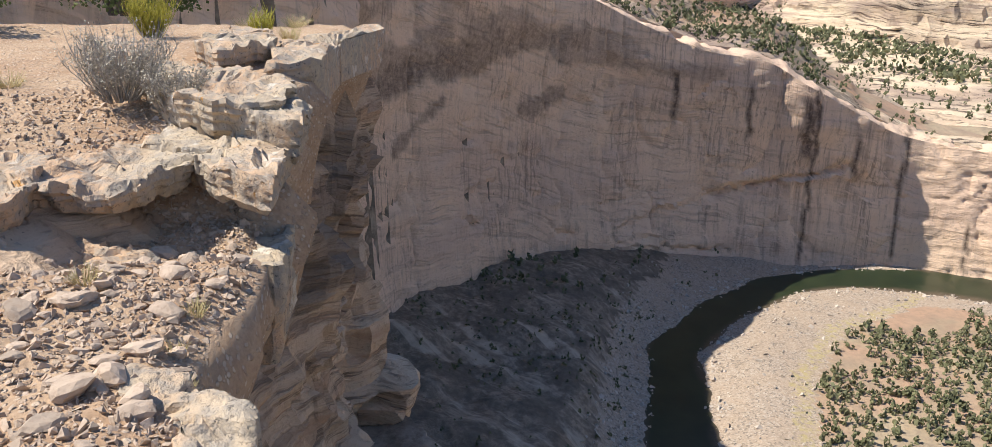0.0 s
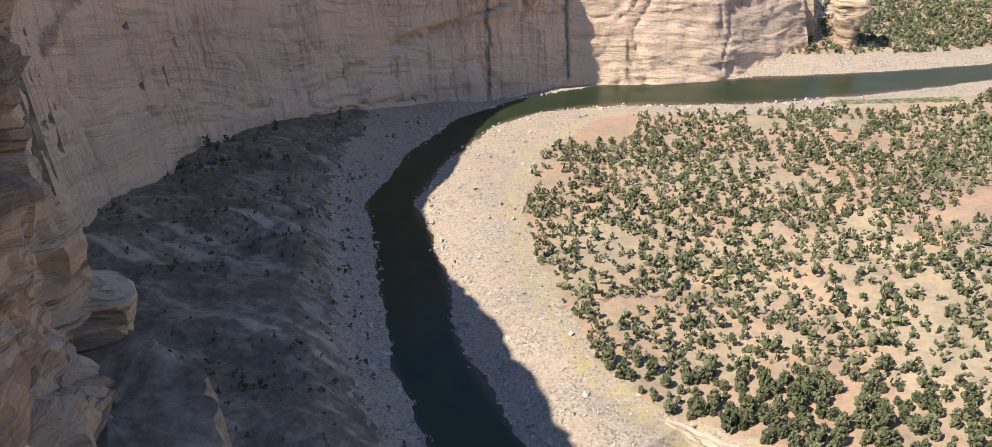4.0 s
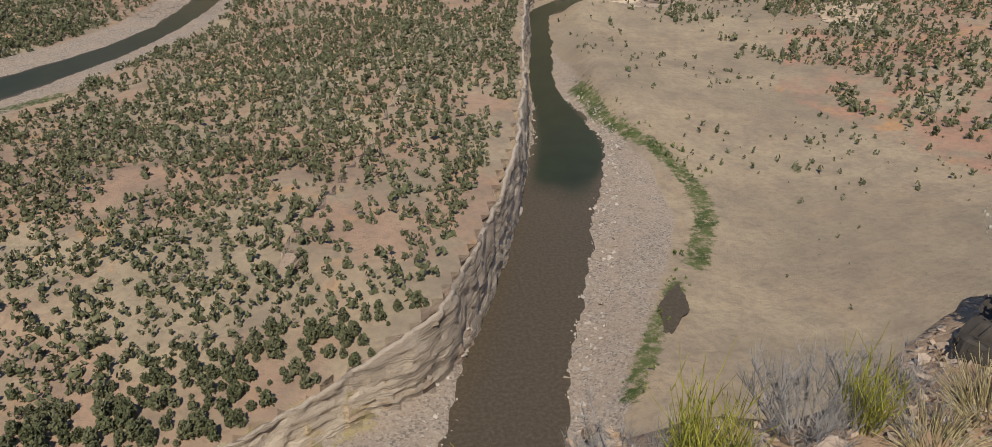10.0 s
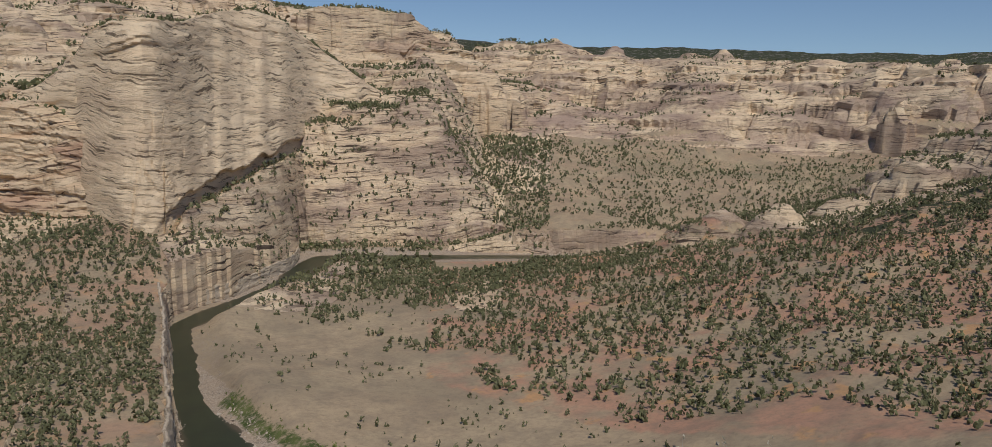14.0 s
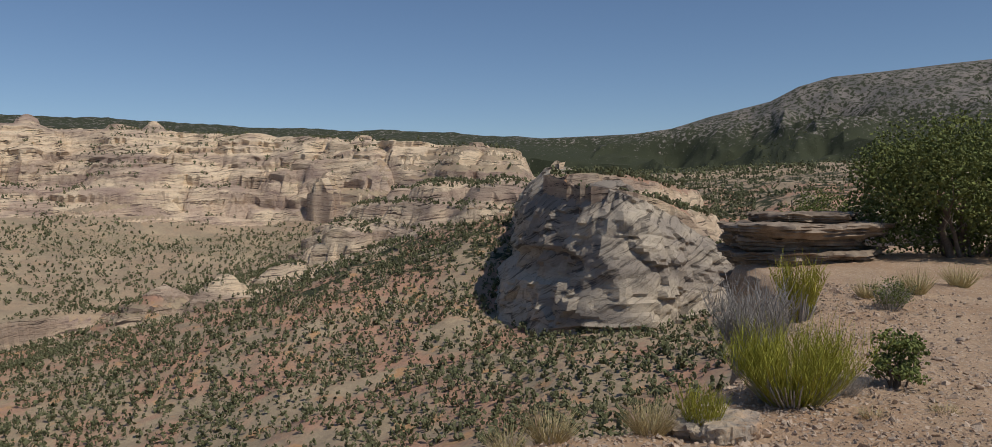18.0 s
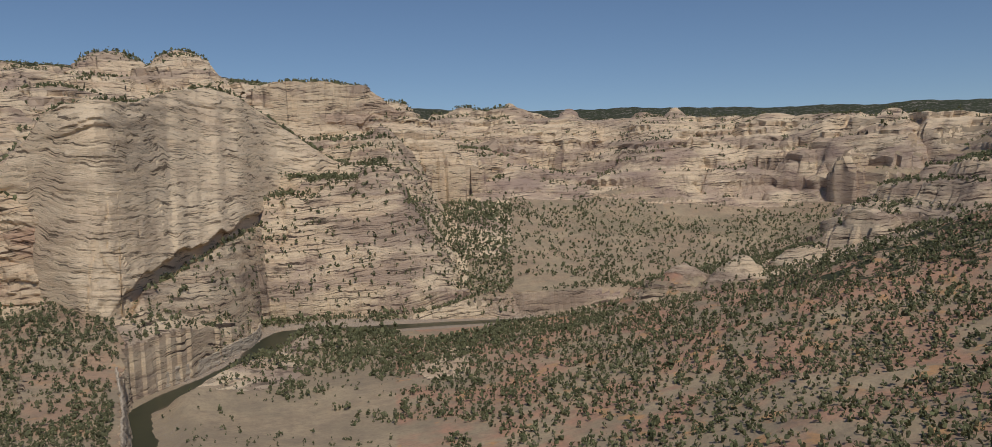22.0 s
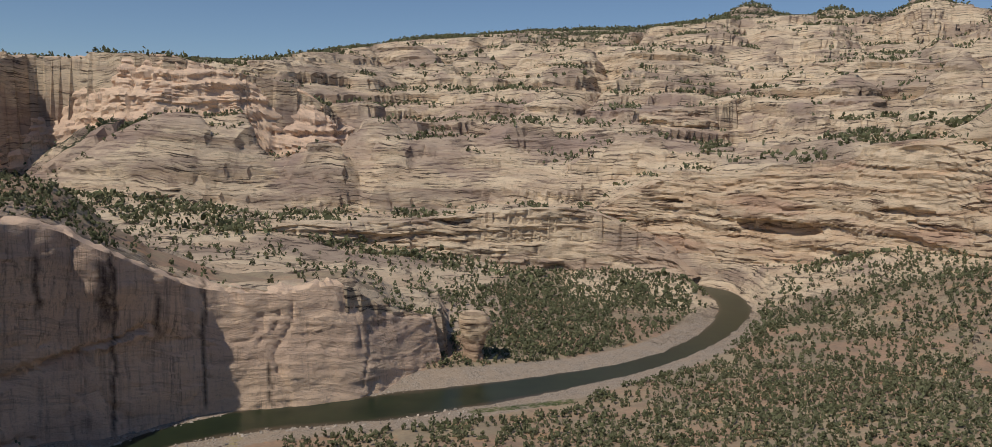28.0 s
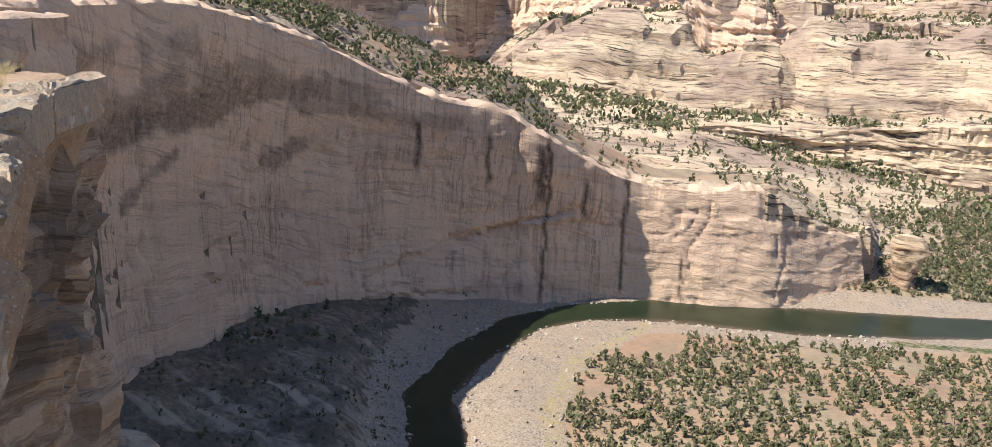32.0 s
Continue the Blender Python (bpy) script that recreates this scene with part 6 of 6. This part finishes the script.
ephedra(334, -13.6, 1.15, 0.5, 0.5, 120, "small green ephedra among rocks", thick=0.008)
tufts = [(1.75, 1.7, 0.5, 0.22, 260), (1.5, 1.6, 0.4, 0.16, 180), (2.5, 1.7, 0.4, 0.2, 160), (5.5, 1.75, 0.7, 0.32, 260), (6.2, 1.2, 0.7, 0.35, 300), (5.2, 1.95, 0.5, 0.25, 160),
         (8.3, 0.2, 0.4, 0.22, 120), (7.3, -0.35, 0.45, 0.14, 90), (7.6, -0.9, 0.5, 0.13, 100), (15.5, -1.4, 0.9, 0.5, 260), (16.8, -2.2, 1.0, 0.5, 260), (14.6, -0.6, 0.7, 0.4, 200),
         (19.5, -3.4, 1.2, 0.4, 200), (24, -4.6, 1.4, 0.4, 200), (-13.0, 1.5, 0.5, 0.4, 160), (-11.4, 0.9, 0.4, 0.35, 140), (-16.5, 1.2, 0.9, 0.4, 200), (-18, 2.2, 1.0, 0.4, 200),
         (-4.8, -0.6, 0.35, 0.16, 120), (-4.3, -0.05, 0.2, 0.14, 60), (-3.9, -0.15, 0.2, 0.12, 60), (-9.3, -1.6, 0.6, 0.25, 140), (-3.55, -0.1, 0.16, 0.1, 50)]
for k, (x, y, w, h, n) in enumerate(tufts):
    grass_tuft(400 + k, x, y, w, h, n, "straw-coloured dry grass tuft in stony soil")

# loose stones: the larger ones singly, the grit joined
rs = np.random.default_rng(77)


def stone_mesh(seed):
    rg = np.random.default_rng(seed)
    bm = bmesh.new()
    bmesh.ops.create_icosphere(bm, subdivisions=2, radius=1.0)
    cuts = rg.normal(size=(7, 3))
    d = Vector(rg.normal(size=3))
    for v in bm.verts:
        k = 1 + 0.35 * noise.noise(v.co * 1.3 + d * 5) + 0.12 * noise.noise(v.co * 4 + d)
        for q in cuts:
            q = Vector(q).normalized()
            over = v.co.dot(q) - 0.62
            if over > 0:
                v.co -= q * over
        v.co = Vector((v.co.x * 1.25, v.co.y * 0.9, v.co.z * 0.55)) * k
    me = bpy.data.meshes.new("stone")
    bm.to_mesh(me)
    bm.free()
    me.materials.append(M_PEBBLE)
    return me


forms = [stone_mesh(k) for k in range(6)]
for k in range(240):
    if k < 170:
        x = rs.uniform(-6.2, -2.6)
        s = rs.uniform(0.02, 0.06) * rs.choice([0.6, 1.0, 1.6])
        y = float(rim_edge(x)) - abs(rs.normal(0, 0.8)) - 0.08
    elif k < 195:
        x = rs.uniform(-0.4, 2.0)
        s = rs.uniform(0.012, 0.03)
        y = float(rim_edge(x)) - rs.uniform(0.05, 0.5)
    else:
        x = rs.uniform(5.5, 14)
        s = rs.uniform(0.02, 0.07)
        y = float(rim_edge(x)) - rs.uniform(0.3, 4)
    ob = new("stone", forms[k % 6])
    ob.matrix_basis = Matrix.LocRotScale((x, y, float(rim_height(x, y)) + s * 0.25), Euler((rs.uniform(-0.3, 0.3), rs.uniform(-0.3, 0.3), rs.uniform(0, 6.28))), (s, s, s))
    tagged(ob, "pale angular sandstone chip lying on red soil", "stone", "loose stones on the rim")
m = 24000
x = np.concatenate([rs.uniform(-9, -2.4, m // 2), rs.uniform(-1, 3, m // 6), rs.uniform(5, 16, m - m // 2 - m // 6)])
y = rim_edge(x) - np.abs(rs.normal(0, 1.3, len(x))) - 0.05
v, f = leaf_bits(rs, np.stack([x, y, rim_height(x, y) + 0.004], -1), rs.uniform(0.006, 0.022, len(x)) * rs.choice([0.7, 1.0, 1.0, 1.9], len(x)))
tagged(mesh_object("grit", v, f, M_PEBBLE, False), "small stone chips strewn over the rim soil", "gravel", kind="stuff")

# balanced rock at the end of the western spur
bx, by = polar(-26, 556)
bz = [(-3, 9.5), (2, 9.0), (8, 7.5), (13, 6.5), (17, 7.5), (22, 9.5), (28, 11.0), (33, 10.5), (37, 8.0), (39, 4.0), (39.6, 0.4)]
th = np.arange(48) * 2 * np.pi / 48
zz = np.linspace(-3, 39.6, 36)
rr = np.interp(zz, [p[0] for p in bz], [p[1] for p in bz])
vx = np.cos(th)[None] * rr[:, None]
vy = np.sin(th)[None] * rr[:, None]
k = 1 + 0.22 * fbm(vx / 7, vy / 7, zz[:, None] / 6, 4, 101) + 0.10 * (sstep(0.4, 0.6, vnoise(zz[:, None] / 4, vx / 20, vy / 20, 102)) - 0.5)
body = np.stack([bx + vx * k, by + vy * k * 0.8, np.repeat(zz[:, None], 48, 1)], -1)
i = np.arange(36 * 48).reshape(36, 48)
seam = np.stack([i[:-1, -1], i[:-1, 0], i[1:, 0], i[1:, -1]], -1)
f = np.concatenate([grid_faces(36, 48)[:, ::-1], seam])
tagged(mesh_object("rock_pillar", body.reshape(-1, 3), f, M_ORANGE), "tan sandstone pillar at the end of the spur by the river", "rock")
